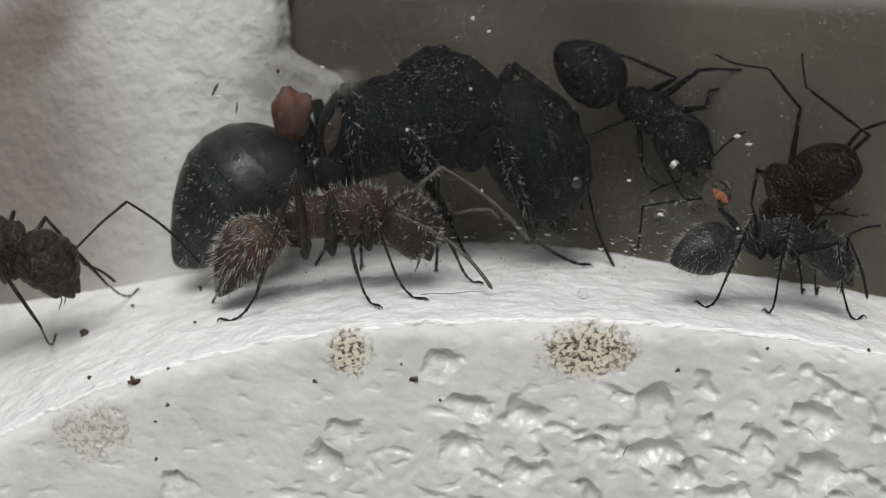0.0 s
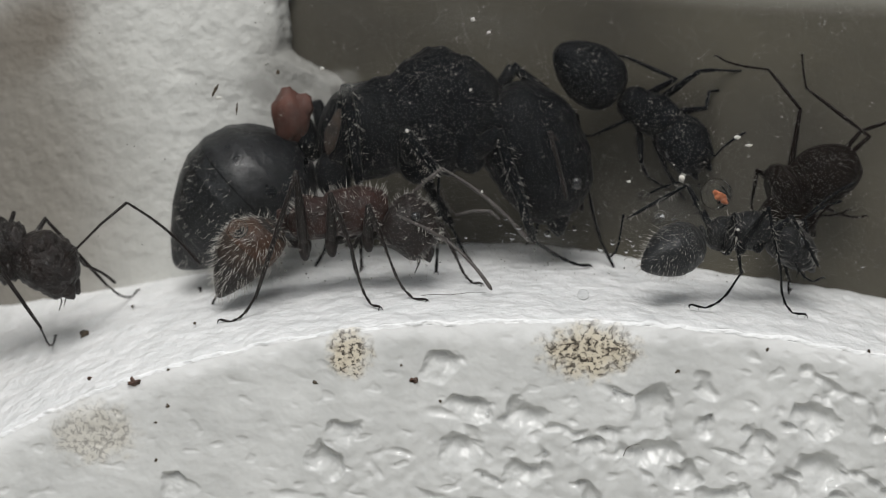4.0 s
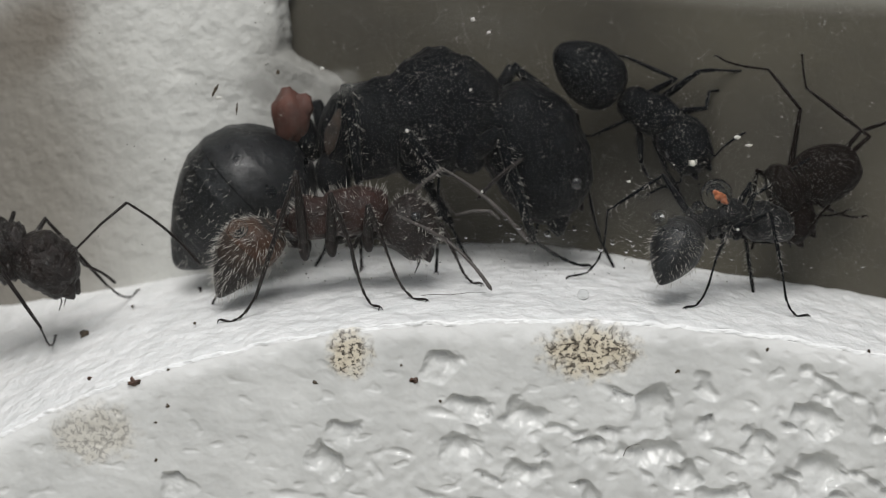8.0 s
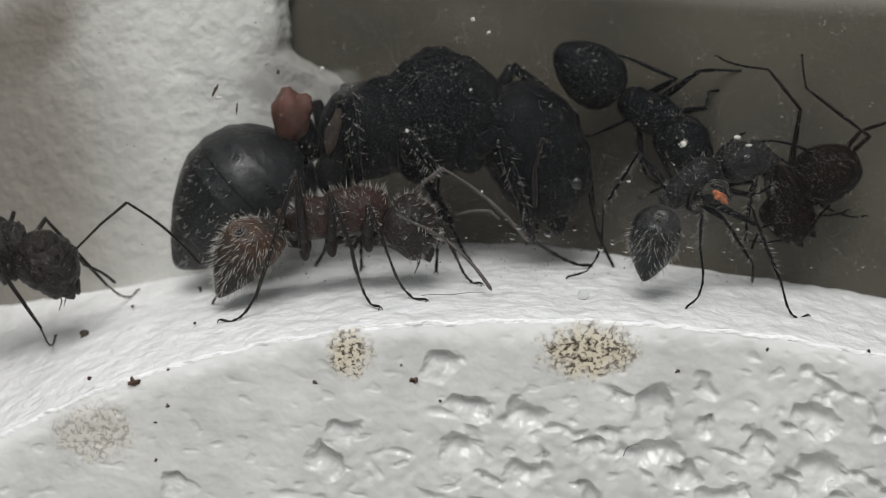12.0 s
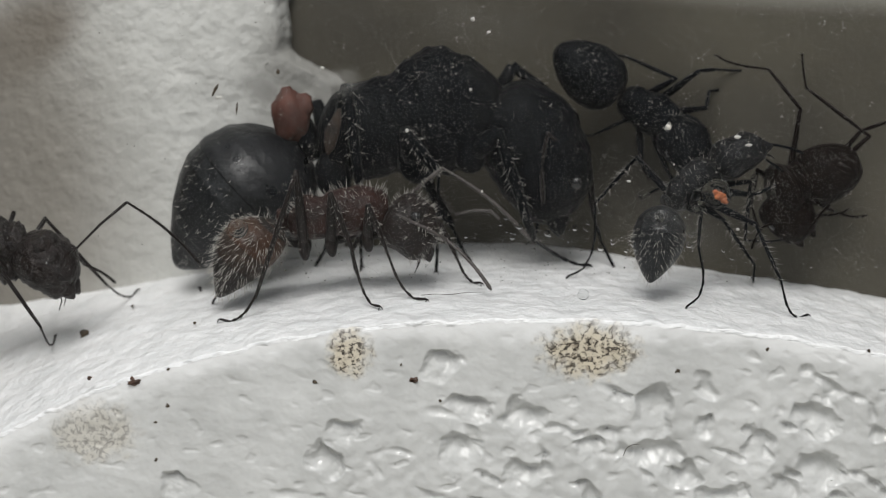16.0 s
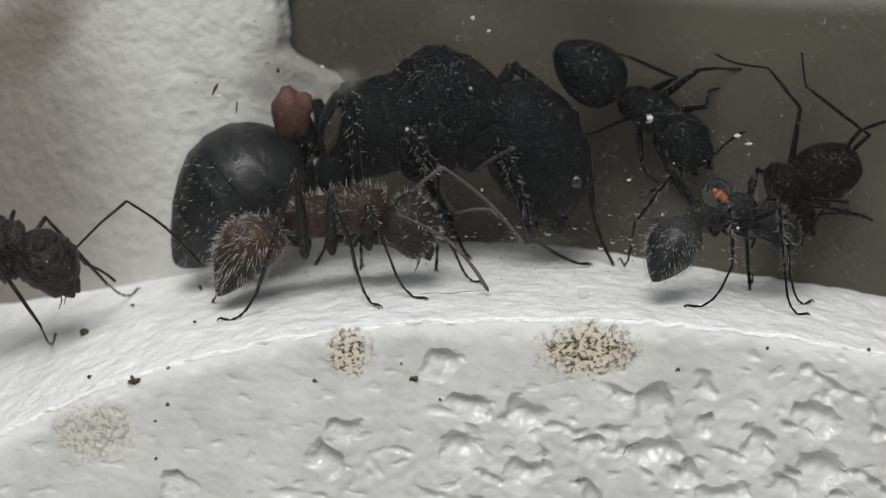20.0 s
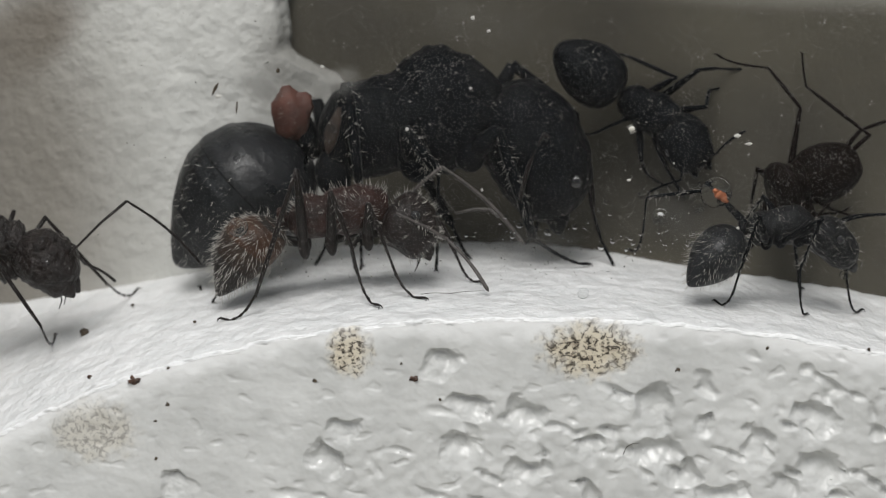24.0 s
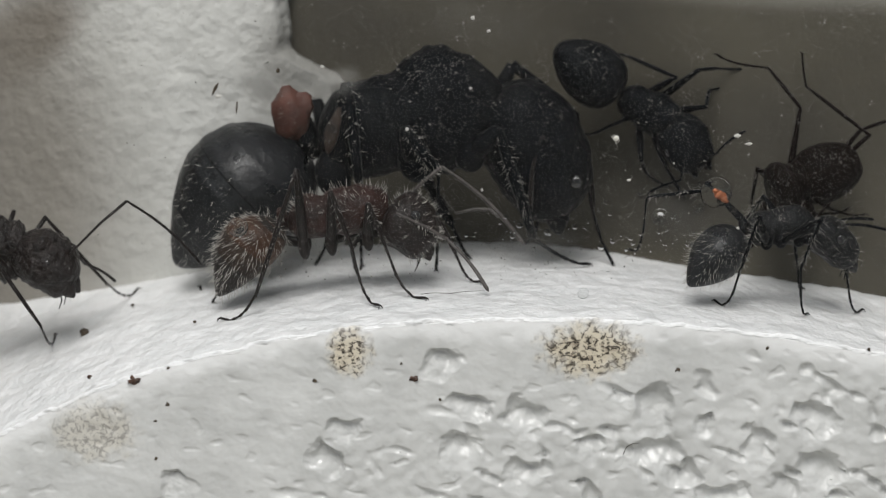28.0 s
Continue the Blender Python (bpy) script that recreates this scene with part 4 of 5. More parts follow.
build_ant("dark brown worker ant clinging to the rear wall", SLEEPER,
                    dict(body=BROWN_DIM, thick=0.78, wide=0.8, neck=0.95, gaster=0.44, blunt=0.55, tuck=0.34, hairs=0, hair=DARK_HAIR, hair_length=0.2, head_wide=0.42, head_thick=0.36, legs=BROWN_DIM, leg=0.12, feeler=0.05, leg_hairs=0, seed=11))

# black worker that walks, climbs and settles
WALKER = {"rear": (10.87, 3.60, -0.47), "front": (13.62, 3.70, -0.45), "tail": (8.36, 2.20, -0.99), "mouth": (15.36, 3.80, -2.02),
          "legs": [(-1, 0, (11.22, 1.70, 0.88), (10.59, 2.00, -0.65), (9.43, 3.47, -2.78)), (-1, 1, (12.52, 2.00, 0.57), (12.28, 2.00, -0.86), (11.93, 3.28, -3.04)), (-1, 2, (13.78, 2.60, 0.01), (14.19, 2.60, -0.90), (15.89, 4.72, -3.66)),
                   (1, 0, (9.59, 5.50, 1.26), (7.92, 6.60, -0.44), (7.37, 8.00, -1.82)), (1, 1, (13.15, 5.50, -0.04), (13.73, 6.20, -2.52), (14.02, 7.37, -3.30)), (1, 2, (14.42, 5.20, -0.13), (14.21, 6.00, -2.36), (14.67, 7.81, -3.32))],
          "feelers": [(-1, (14.85, 3.00, -0.25), (15.68, 3.00, -2.60)), (1, (15.29, 4.80, -0.54), (16.68, 6.00, -0.48))]}
walker = build_ant("black worker ant with grey hairs on the ledge", WALKER,
                   dict(body=GREY_BLACK, thick=0.27, wide=0.85, gaster=0.325, gaster_skin=BLACK_SHINE, hair_from=0.36, hairs=300, hair=HAIR, hair_length=0.36, hair_radius=0.0075, body_hairs=0.6, neck=0.5, head_wide=0.36, head_thick=0.32, legs=BLACK, leg=0.125, tarsus=0.9, feeler=0.06, leg_hairs=46, leg_hair=0.3, seed=13, tarsus_bow=0.22,
                        lengths={0: (2.4, 2.5, 2.25), 1: (2.4, 2.25, 2.3), 2: (1.7, 2.1, 2.1), 3: (2.7, 2.6, 3.0)}))

# ---- small things ----
rng = random.Random(4)


def lump(name, centre, radii, mat, label, category, rough=0.5, seed=1, group="", n=12):
    ob = part(name, ball((0, 0, 0), radii, n, 8, rough, seed), mat)
    ob.location = mm(centre)
    return tagged(ob, label, category, group)


red = lump("food_scrap", (-5.91, 8.90, 3.31), (0.72, 0.5, 0.95), RUST, "rust-red scrap of food on the queen's back", "food scrap", 0.35, 2, n=20)
part("lobe", ball((0.38, 0, 0.3), (0.5, 0.35, 0.5), 14, 8, 0.5, 6), RUST, red)
part("lobe", ball((-0.1, 0.05, 0.55), (0.5, 0.35, 0.42), 14, 8, 0.5, 9), RUST, red)
speck = lump("orange_crumb", (9.75, 0.05, 1.93), (0.15, 0.06, 0.15), ORANGE, "orange crumb stuck to the glass pane", "crumb", 0.7, 8)
for i, (x, z, q) in enumerate(((0.16, -0.15, 0.1), (0.25, -0.22, 0.05), (-0.13, 0.12, 0.07))):
    part("chip", ball((x, 0, z), (q * 1.3, 0.05, q), 10, 6, 0.6, i), ORANGE, speck)


def droplet(centre, r, liquid=None):
    """A flattened water drop with a ring-like foot on the pane's inner side."""
    loops = []
    for i in range(19):
        s = i / 18
        rad = r * (1 - s) + 0.004
        rise = 0.01 + r * (0.03 * math.sin(s * math.pi / 2) + 0.022 * (1 - math.cos(s * 6 * math.pi)) * (1 - 0.5 * s)) if i else 0.0
        loops.append([(rad * math.cos(2 * math.pi * j / 28), rise, rad * math.sin(2 * math.pi * j / 28)) for j in range(28)])
    ob = part("water_drop", rings(loops), liquid or THIN_WATER)
    ob.location = mm(centre)
    ob.visible_shadow = False
    return tagged(ob, "small round water drop on the glass pane", "water drop", "drops on the pane")


droplet((9.61, -0.09, 2.04), 0.55, drop_material(1.17))
for c, r in (((7.65, -0.09, 1.17), 0.3), ((8.99, -0.09, 1.55), 0.24), ((7.03, -0.09, 2.00), 0.18), ((4.98, -0.09, -1.61), 0.2)):
    droplet(c, r)
droplet((-7.24, -0.09, 0.80), 0.36, drop_material(1.13))
droplet((7.65, -0.08, 1.16), 0.17, drop_material(1.13))

for c, r, w in (((10.30, -0.05, 4.05), 0.14, 1.6), ((10.72, -0.05, 3.77), 0.09, 3.0), ((1.03, -0.05, 8.19), 0.13, 1.3), ((1.58, -0.05, 7.74), 0.11, 1.2), ((6.53, -0.05, 2.48), 0.07, 2.6), ((-1.26, -0.05, 4.29), 0.12, 1.0),
                ((0.96, -0.05, 5.74), 0.08, 1.2), ((10.41, -0.05, 0.75), 0.12, 1.0), ((8.10, -0.05, 3.08), 0.05, 1.2), ((-7.81, -0.05, 5.45), 0.12, 2.2), ((-4.20, -0.05, 6.48), 0.12, 1.3), ((1.37, -0.05, 2.11), 0.1, 1.0)):
    lump("dust_fleck", c, (0.42 * r * w, 0.03, 0.46 * r), DUST, "white dust fleck stuck to the glass pane", "dust fleck", 0.8, rng.randint(1, 99), "flecks on the pane", n=16)

dust = []
for i in range(8500):
    x, z = rng.uniform(-6.5, 16.5), rng.uniform(-1.2, 9.5)
    if rng.random() > 0.2 + 0.8 * min(1.0, max(0.0, 0.4 + 1.5 * noise.noise(Vector((x * 0.45, z * 0.45, 4))))):
        continue
    r = rng.choice((0.006, 0.006, 0.007, 0.008, 0.008, 0.01, 0.012, 0.022)) * rng.uniform(0.7, 1.3)
    dust.append(ball((x, -0.05, z), (r * rng.uniform(0.8, 1.8), 0.02, r), 6, 4, 0.5, i))
for i in range(120):
    x, z = rng.uniform(-16, -6), rng.uniform(-1, 9.5)
    r = rng.choice((0.012, 0.02)) * rng.uniform(0.7, 1.3)
    dust.append(ball((x, -0.05, z), (r, 0.02, r), 6, 4, 0.5, i))
for i in range(260):
    x, z, a, q = rng.uniform(-6, 16.5), rng.uniform(-1.2, 9.5), rng.uniform(0, math.pi), rng.uniform(0.05, 0.17)
    dust.append(tube([(x, -0.05, z), (x + q * math.cos(a), -0.05, z + q * math.sin(a))], [0.012, 0.006], 4))
for i in range(130):
    x, z, a = rng.uniform(-5.5, 15.5), rng.uniform(-1.0, 8.5), rng.uniform(0, 2 * math.pi)
    for k in range(rng.randint(10, 34)):
        a += rng.uniform(-0.5, 0.5)
        x, z = x + 0.07 * math.cos(a), z + 0.07 * math.sin(a)
        if z < -0.3:
            break
        r = rng.choice((0.006, 0.008, 0.01, 0.013))
        dust.append(ball((x + rng.gauss(0, 0.03), -0.05, z + rng.gauss(0, 0.03)), (r * rng.uniform(0.8, 2.0), 0.02, r), 6, 4, 0.5, k))
tagged(part("dust", join(*dust), GREY_DUST), "fine pale dust on the glass pane", "dust", kind="stuff")

for c, r in (((-9.91, 0.08, -5.78), 0.09), ((-10.39, 0.08, -7.81), 0.08), ((-10.37, 0.08, -6.40), 0.06), ((-4.59, 0.08, -4.89), 0.1), ((-9.85, 0.08, -4.41), 0.06), ((-1.50, 0.08, -4.24), 0.06), ((-0.45, 0.30, -3.08), 0.06), ((11.61, 0.08, -3.67), 0.08),
             ((8.43, 0.08, -4.47), 0.1), ((15.25, 0.08, -3.73), 0.06), ((-0.10, 0.08, -5.59), 0.05), ((-13.96, 7.12, -4.99), 0.17), ((-9.34, 4.31, -3.83), 0.06), ((-12.31, 8.92, -4.36), 0.06)):
    lump("soil_grain", c, (r, 0.06, r * 0.9), SOIL, "dark soil grain on the plaster", "soil grain", 0.9, rng.randint(1, 99), "soil grains")
for c, r in (((-11.08, 0.06, -4.87), 0.19), ((-1.03, 0.08, -4.79), 0.14), ((-12.70, 0.10, -4.75), 0.07)):
    lump("brown_crumb", c, (r, 0.12, r * 0.75), BROWN_CRUMB, "reddish brown crumb on the damp plaster", "crumb", 1.2, rng.randint(1, 99), "brown crumbs")

lash = new("stray_hair")
tagged(lash, "thin dark stray hair lying on the ledge", "hair")
shaft = [(0.0, 0, 0), (0.5, 0.1, 0.02), (1.1, 0.1, 0.0), (1.7, 0.3, 0.03), (2.4, 0.5, 0.0)]
part("shaft", tube(shaft, [0.012, 0.014, 0.014, 0.012, 0.006], 5), SOIL, lash)
lash.matrix_basis = Matrix.Translation(mm((-0.82, 3.53, -2.61)) + mm((0, 0, 0.06)))
# free bent rod added in place of an antenna piece
fibre = new("fibre")
tagged(fibre, "pale bent fibre hanging before the queen", "fibre")
part("shaft", tube([(0.46, 7.00, -0.23), (1.22, 7.00, -0.06), (1.82, 7.00, -0.08), (2.17, 7.00, -0.39)], [0.05, 0.06, 0.06, 0.05], 8), FEELER, fibre)
crack = new("stray_hair")
tagged(crack, "short black hair caught on the damp plaster", "hair")
part("shaft", tube([(0, 0, 0), (0.1, 0, 0.28), (0.32, 0, 0.42), (0.6, 0, 0.44)], [0.014, 0.016, 0.012, 0.006], 5), SOIL, crack)
crack.location = mm((6.52, 0.03, -7.66))
for c, rx, rz, a in (((-7.93, -0.05, 5.72), 0.05, 0.22, 28), ((-5.73, -0.05, 6.36), 0.07, 0.08, 0), ((-7.19, -0.05, 5.09), 0.03, 0.2, 4)):
    ob = lump("dark_fleck", c, (rx, 0.03, rz), SOIL, "dark fleck stuck to the glass pane", "fleck", 0.6, rng.randint(1, 99), "dark flecks on the pane")
    ob.rotation_euler = (0, radians(a), 0)

beads = []
for i in range(34):
    x, z = rng.uniform(-8, 15.5), rng.uniform(-9.2, -5.2)
    if x * 0.15 + rng.uniform(0, 4) < z + 7.0:
        continue
    r = rng.choice((0.035, 0.05, 0.07, 0.11)) * rng.uniform(0.7, 1.2)
    beads.append(ball((x, 0.1, z), (r * rng.uniform(0.7, 1.1), 0.05, r * 0.6), 10, 6, 0.3, i))
tagged(part("water_beads", join(*beads), WATER), "tiny water beads on the damp plaster", "water beads", kind="stuff")

def smear(centre, rx, rz, tilt, seed, strength):
    """A thin hazy film on the pane's inner side with an uneven outline."""
    loops = []
    for ring in (1.0, 0.8, 0.6, 0.4, 0.2, 0.02):
        loop = []
        for j in range(40):
            a = 2 * math.pi * j / 40
            k = ring * (1 + 0.3 * noise.noise(Vector((math.cos(a) * 1.3, math.sin(a) * 1.3, seed))))
            loop.append((rx * k * math.cos(a), 0.006 * (1 - ring), rz * k * math.sin(a)))
        loops.append(loop)
    ob = part("smear", rings(loops), haze_material(rx, rz, strength))
    ob.matrix_basis = Matrix.Translation(mm(centre)) @ pose(0, 0, 0, 0, tilt, 0)
    ob.visible_shadow = False
    return tagged(ob, "pale hazy smear on the glass pane", "smear", "smears on the pane")


smear((-6.35, -0.085, 5.7), 1.0, 1.05, 0, 3.0, 0.3)
smear((-3.6, -0.085, 5.9), 1.3, 0.85, -20, 5.0, 0.1)
smear((1.7, -0.085, 7.9), 4.2, 1.2, 8, 7.0, 0.02)
smear((8.4, -0.085, 0.9), 2.6, 1.2, 30, 9.0, 0.03)
smear((3.4, -0.085, 0.2), 3.0, 0.75, -5, 11.0, 0.035)

# fine condensation on the pane's inner side
mist = []
for (cx, cy, cz), wide, high, count in (((3.6, -0.09, 0.6), 2.0, 0.5, 26), ((8.2, -0.09, 0.3), 1.5, 0.4, 24), ((7.71, -0.09, 0.25), 1.4, 0.8, 46), ((9.33, -0.09, -0.78), 1.6, 0.4, 14), ((4.51, -0.09, 0.45), 1.5, 0.5, 20), ((13.48, -0.09, 0.66), 1.6, 0.9, 26), ((9.25, -0.09, 2.28), 1.5, 1.0, 36), ((-7.28, -0.09, -0.16), 1.0, 0.8, 12)):
    for i in range(count):
        x, z, q = rng.gauss(cx, wide), rng.gauss(cz, high), rng.choice((0.02, 0.025, 0.03, 0.04, 0.05, 0.07, 0.1)) * rng.uniform(0.7, 1.2)
        if z < -0.1 - 0.06 * max(0.0, x - 3):
            continue
        mist.append(ball((x, -0.08, z), (q * rng.uniform(0.85, 1.2), 0.3 * q, q), 12, 8, 0.15, i))
veil = part("condensation", join(*mist), drop_material(1.07))
veil.visible_shadow = False
tagged(veil, "fine beads of condensation on the glass pane", "condensation", kind="stuff")

# pale mite that creeps over the pane
mite = new("mite")
tagged(mite, "tiny pale mite creeping on the glass pane", "mite")
part("body", ball((0, 0, 0), (0.11, 0.06, 0.08), 12, 8, 0.1, 2), MITE, mite)
for s in (-1, 1):
    for k in range(4):
        x = -0.07 + 0.05 * k
        part("leg", tube([(x, 0, s * 0.06), (x + 0.02, 0.02, s * 0.13), (x + 0.03, -0.05, s * 0.16)], [0.012, 0.01, 0.006], 5), MITE, mite)


# ---- what moves ----
def with_changes(base, **changes):
    st = dict(base)
    st.update(changes)
    return st


def legs_with(legs, changes):
    """Legs with some limbs set anew: number -> (knee, ankle, foot)."""
    return [(*leg[:2], *changes[i]) if i in changes else leg for i, leg in enumerate(legs)]


def walker_rows():
    rows = []
    st = dict(WALKER)
    for t, trunk, limbs, feelers in WALKER_STEPS:
        st = dict(st)
        st["rear"], st["front"], st["tail"], st["mouth"] = trunk
        st["legs"] = legs_with(st["legs"], limbs)
        if feelers:
            st["feelers"] = feelers
        rows.append((t, st))
    return rows


WALKER_STEPS = [
    (0.0, ((10.87, 3.60, -0.47), (13.62, 3.70, -0.45), (8.36, 2.20, -0.99), (15.36, 3.80, -2.02)), {}, None),
    (0.6, ((11.10, 3.60, -0.64), (13.94, 3.70, -0.64), (8.97, 2.20, -0.78), (15.70, 3.80, -2.20)), {}, None),
    (1.2, ((11.42, 3.60, -0.68), (14.28, 3.70, -0.79), (9.22, 2.20, -0.70), (16.14, 3.80, -2.50)), {}, None),
    (1.5, ((11.34, 3.60, -0.66), (14.16, 3.70, -0.75), (9.14, 2.20, -0.72), (16.03, 3.80, -2.37)), {1: ((12.88, 2.40, 0.21), (12.58, 2.00, -1.81), (12.54, 2.00, -2.35))}, None),
    (1.8, ((11.10, 3.60, -0.60), (13.95, 3.70, -0.66), (8.99, 2.20, -0.74), (15.81, 3.80, -2.15)), {1: ((12.98, 2.40, 0.21), (12.99, 2.30, -1.14), (13.28, 2.74, -3.22))}, None),
    (2.4, ((10.79, 3.60, -0.47), (13.56, 3.70, -0.51), (8.68, 2.20, -0.70), (15.32, 3.80, -2.02)), {1: ((12.67, 2.40, 0.31), (12.77, 2.30, -1.14), (13.28, 2.74, -3.22))}, [(-1, (14.84, 3.00, -0.03), (16.10, 3.00, 0.60)), (1, (15.28, 4.80, -0.33), (16.76, 5.70, 0.20))]),
    (3.0, ((10.36, 3.60, -0.34), (13.06, 3.70, -0.36), (8.31, 2.20, -0.70), (14.91, 3.90, -1.87)), {2: ((13.74, 2.60, 0.10), (14.23, 2.80, -1.05), (15.85, 4.85, -3.64))}, [(-1, (14.85, 3.00, -0.14), (16.10, 3.00, 0.60)), (1, (15.07, 4.80, -0.43), (16.76, 5.70, 0.24))]),
    (3.5, ((9.91, 3.60, -0.38), (12.44, 3.80, -0.21), (7.87, 2.30, -0.85), (14.22, 4.50, -1.71)), {0: ((10.71, 1.70, 0.88), (10.34, 2.00, -0.65), (9.14, 2.70, -2.74)), 1: ((12.04, 2.40, 0.67), (12.42, 2.30, -1.14), (13.28, 2.74, -3.22)), 2: ((13.27, 3.60, 0.15), (14.22, 4.50, -1.67), (14.76, 5.00, -2.45))},
     [(-1, (13.95, 4.00, 0.39), (15.15, 5.00, 1.04)), (1, (14.43, 5.50, -0.15), (15.98, 5.90, 0.20))]),
    (5.5, ((9.31, 4.00, 0.05), (11.59, 5.30, -0.37), (8.10, 2.50, -1.75), (13.11, 5.90, -0.85)), {0: ((10.39, 2.00, 0.50), (10.11, 2.80, -0.63), (8.93, 2.53, -2.72)), 1: ((11.74, 3.20, 0.52), (12.50, 2.70, -1.84), (13.60, 3.63, -3.31)), 2: ((11.87, 5.80, 1.09), (13.03, 6.20, 0.14), (13.84, 6.40, -0.57)),
                                                                                                3: ((8.33, 6.40, 1.56), (6.08, 7.00, -0.08), (4.82, 6.83, -2.63)), 4: ((11.76, 6.40, -1.01), (11.83, 7.00, -2.04), (12.14, 8.13, -2.99)), 5: ((11.69, 6.10, 1.25), (12.85, 6.40, -0.13), (13.52, 6.50, -0.37))},
     [(-1, (12.56, 6.10, 1.03), (13.68, 6.40, 0.97)), (1, (12.56, 6.20, 1.45), (13.65, 6.40, 1.85))]),
    (7.0, ((9.29, 4.00, 0.13), (11.48, 5.40, -0.31), (8.01, 2.30, -1.70), (13.00, 6.10, -0.77)), {3: ((8.33, 6.40, 1.59), (6.08, 7.00, -0.08), (4.82, 6.83, -2.63))}, None),
    (8.0, ((9.18, 4.00, 0.22), (11.30, 5.40, -0.09), (7.97, 2.30, -1.74), (12.73, 6.20, -0.44)), {3: ((8.24, 6.40, 1.63), (6.08, 7.00, -0.08), (4.82, 6.83, -2.63))}, None),
    (8.6, ((9.03, 4.00, 0.41), (11.06, 5.50, 0.46), (7.89, 2.30, -1.89), (12.33, 6.20, 0.44)), {2: ((11.63, 5.60, 1.13), (11.73, 5.80, -1.32), (12.24, 7.85, -3.11))}, None),
    (9.2, ((8.50, 4.00, 0.65), (10.45, 5.60, 1.31), (7.55, 3.00, -2.41), (10.99, 5.90, 2.46)), {0: ((9.83, 2.00, 1.76), (9.66, 3.00, 0.07), (8.95, 2.55, -2.72)), 3: ((7.98, 6.40, 1.85), (6.08, 7.00, -0.08), (4.82, 6.83, -2.63))}, [(-1, (13.06, 5.70, 0.24), (13.87, 5.00, -3.22)), (1, (12.56, 6.20, 1.45), (13.65, 6.40, 1.85))]),
    (9.6, ((8.27, 4.00, 0.73), (10.12, 5.60, 1.68), (7.39, 3.00, -2.41), (10.75, 5.80, 2.87)), {0: ((9.61, 2.00, 2.36), (9.62, 3.00, 0.07), (8.97, 2.55, -2.72)), 3: ((7.85, 6.40, 2.04), (6.08, 7.00, -0.08), (4.82, 6.83, -2.63))}, [(-1, (13.06, 5.70, 0.24), (13.82, 5.00, -3.22)), (1, (11.85, 6.00, 2.79), (13.17, 6.30, 2.74))]),
    (10.0, ((8.23, 4.00, 0.77), (9.90, 5.20, 2.12), (7.41, 3.00, -2.43), (10.63, 5.80, 3.34)), {0: ((9.07, 2.00, 2.79), (9.58, 3.00, 0.07), (8.97, 2.55, -2.72)), 3: ((7.76, 6.40, 2.11), (6.08, 7.00, -0.08), (4.82, 6.83, -2.63))}, [(-1, (11.59, 5.60, 2.43), (12.39, 5.00, 1.25)), (1, (11.60, 5.90, 3.46), (12.93, 6.20, 2.97))]),
    (10.4, ((8.23, 4.00, 0.79), (9.78, 5.00, 2.42), (7.45, 3.00, -2.45), (10.16, 5.70, 3.92)), {0: ((8.74, 2.00, 3.00), (9.53, 3.00, 0.07), (8.97, 2.55, -2.72))}, [(-1, (11.34, 5.40, 2.90), (12.23, 5.00, 0.93)), (1, (11.36, 5.80, 3.90), (12.70, 6.10, 3.21))]),
    (10.8, ((8.22, 4.00, 0.82), (9.86, 5.00, 2.54), (7.89, 3.00, -2.49), (10.85, 5.70, 3.58)), {0: ((8.69, 2.00, 3.10), (9.49, 3.00, 0.07), (8.97, 2.55, -2.72)), 1: ((12.00, 3.20, 0.43), (12.50, 2.70, -1.84), (13.60, 3.63, -3.31)), 3: ((7.63, 6.40, 2.26), (6.08, 7.00, -0.08), (4.82, 6.83, -2.63))}, [(-1, (11.17, 5.40, 3.01), (12.15, 5.00, 0.78)), (1, (11.58, 5.80, 3.58), (12.71, 6.10, 2.77))]),
    (11.2, ((8.22, 4.00, 0.82), (10.23, 5.50, 2.15), (7.41, 3.00, -2.43), (11.81, 5.80, 2.96)), {0: ((9.02, 2.00, 2.90), (9.58, 3.00, 0.07), (8.97, 2.55, -2.72))}, [(-1, (12.66, 5.80, 3.04), (13.83, 6.10, 1.47)), (1, (12.46, 6.00, 3.44), (13.60, 6.30, 2.74))]),
    (12.0, ((8.22, 4.00, 0.82), (10.79, 5.60, 2.17), (7.28, 3.00, -2.38), (12.86, 5.90, 2.55)), {0: ((9.44, 2.00, 2.52), (9.58, 3.00, 0.07), (8.97, 2.55, -2.72)), 1: ((11.88, 3.20, 0.03), (12.50, 2.70, -1.84), (13.60, 3.63, -3.31)), 2: ((11.85, 5.60, 0.81), (13.22, 6.10, 0.38), (13.94, 6.30, -0.66)), 3: ((7.55, 6.40, 2.15), (6.08, 7.00, -0.08), (4.82, 6.83, -2.63))},
     [(-1, (13.56, 5.90, 1.94), (14.32, 6.30, 0.66)), (1, (13.54, 6.00, 3.01), (14.71, 6.40, 2.07))]),
    (12.5, ((8.25, 4.00, 0.79), (10.62, 5.60, 2.07), (7.39, 3.00, -2.38), (12.61, 5.90, 2.42)), {0: ((9.40, 2.00, 2.61), (9.58, 3.00, 0.07), (8.97, 2.55, -2.72))}, None),
    (14.5, ((8.33, 4.00, 0.79), (10.25, 5.60, 1.74), (7.62, 3.00, -2.47), (11.53, 5.90, 2.12)), {0: ((9.48, 2.00, 2.48), (9.58, 3.00, 0.07), (8.97, 2.55, -2.72)), 3: ((7.84, 6.40, 2.24), (6.08, 7.00, -0.08), (4.82, 6.83, -2.63))}, [(-1, (12.51, 5.90, 1.73), (13.67, 6.30, 0.77)), (1, (12.49, 6.00, 2.57), (13.63, 6.40, 2.28))]),
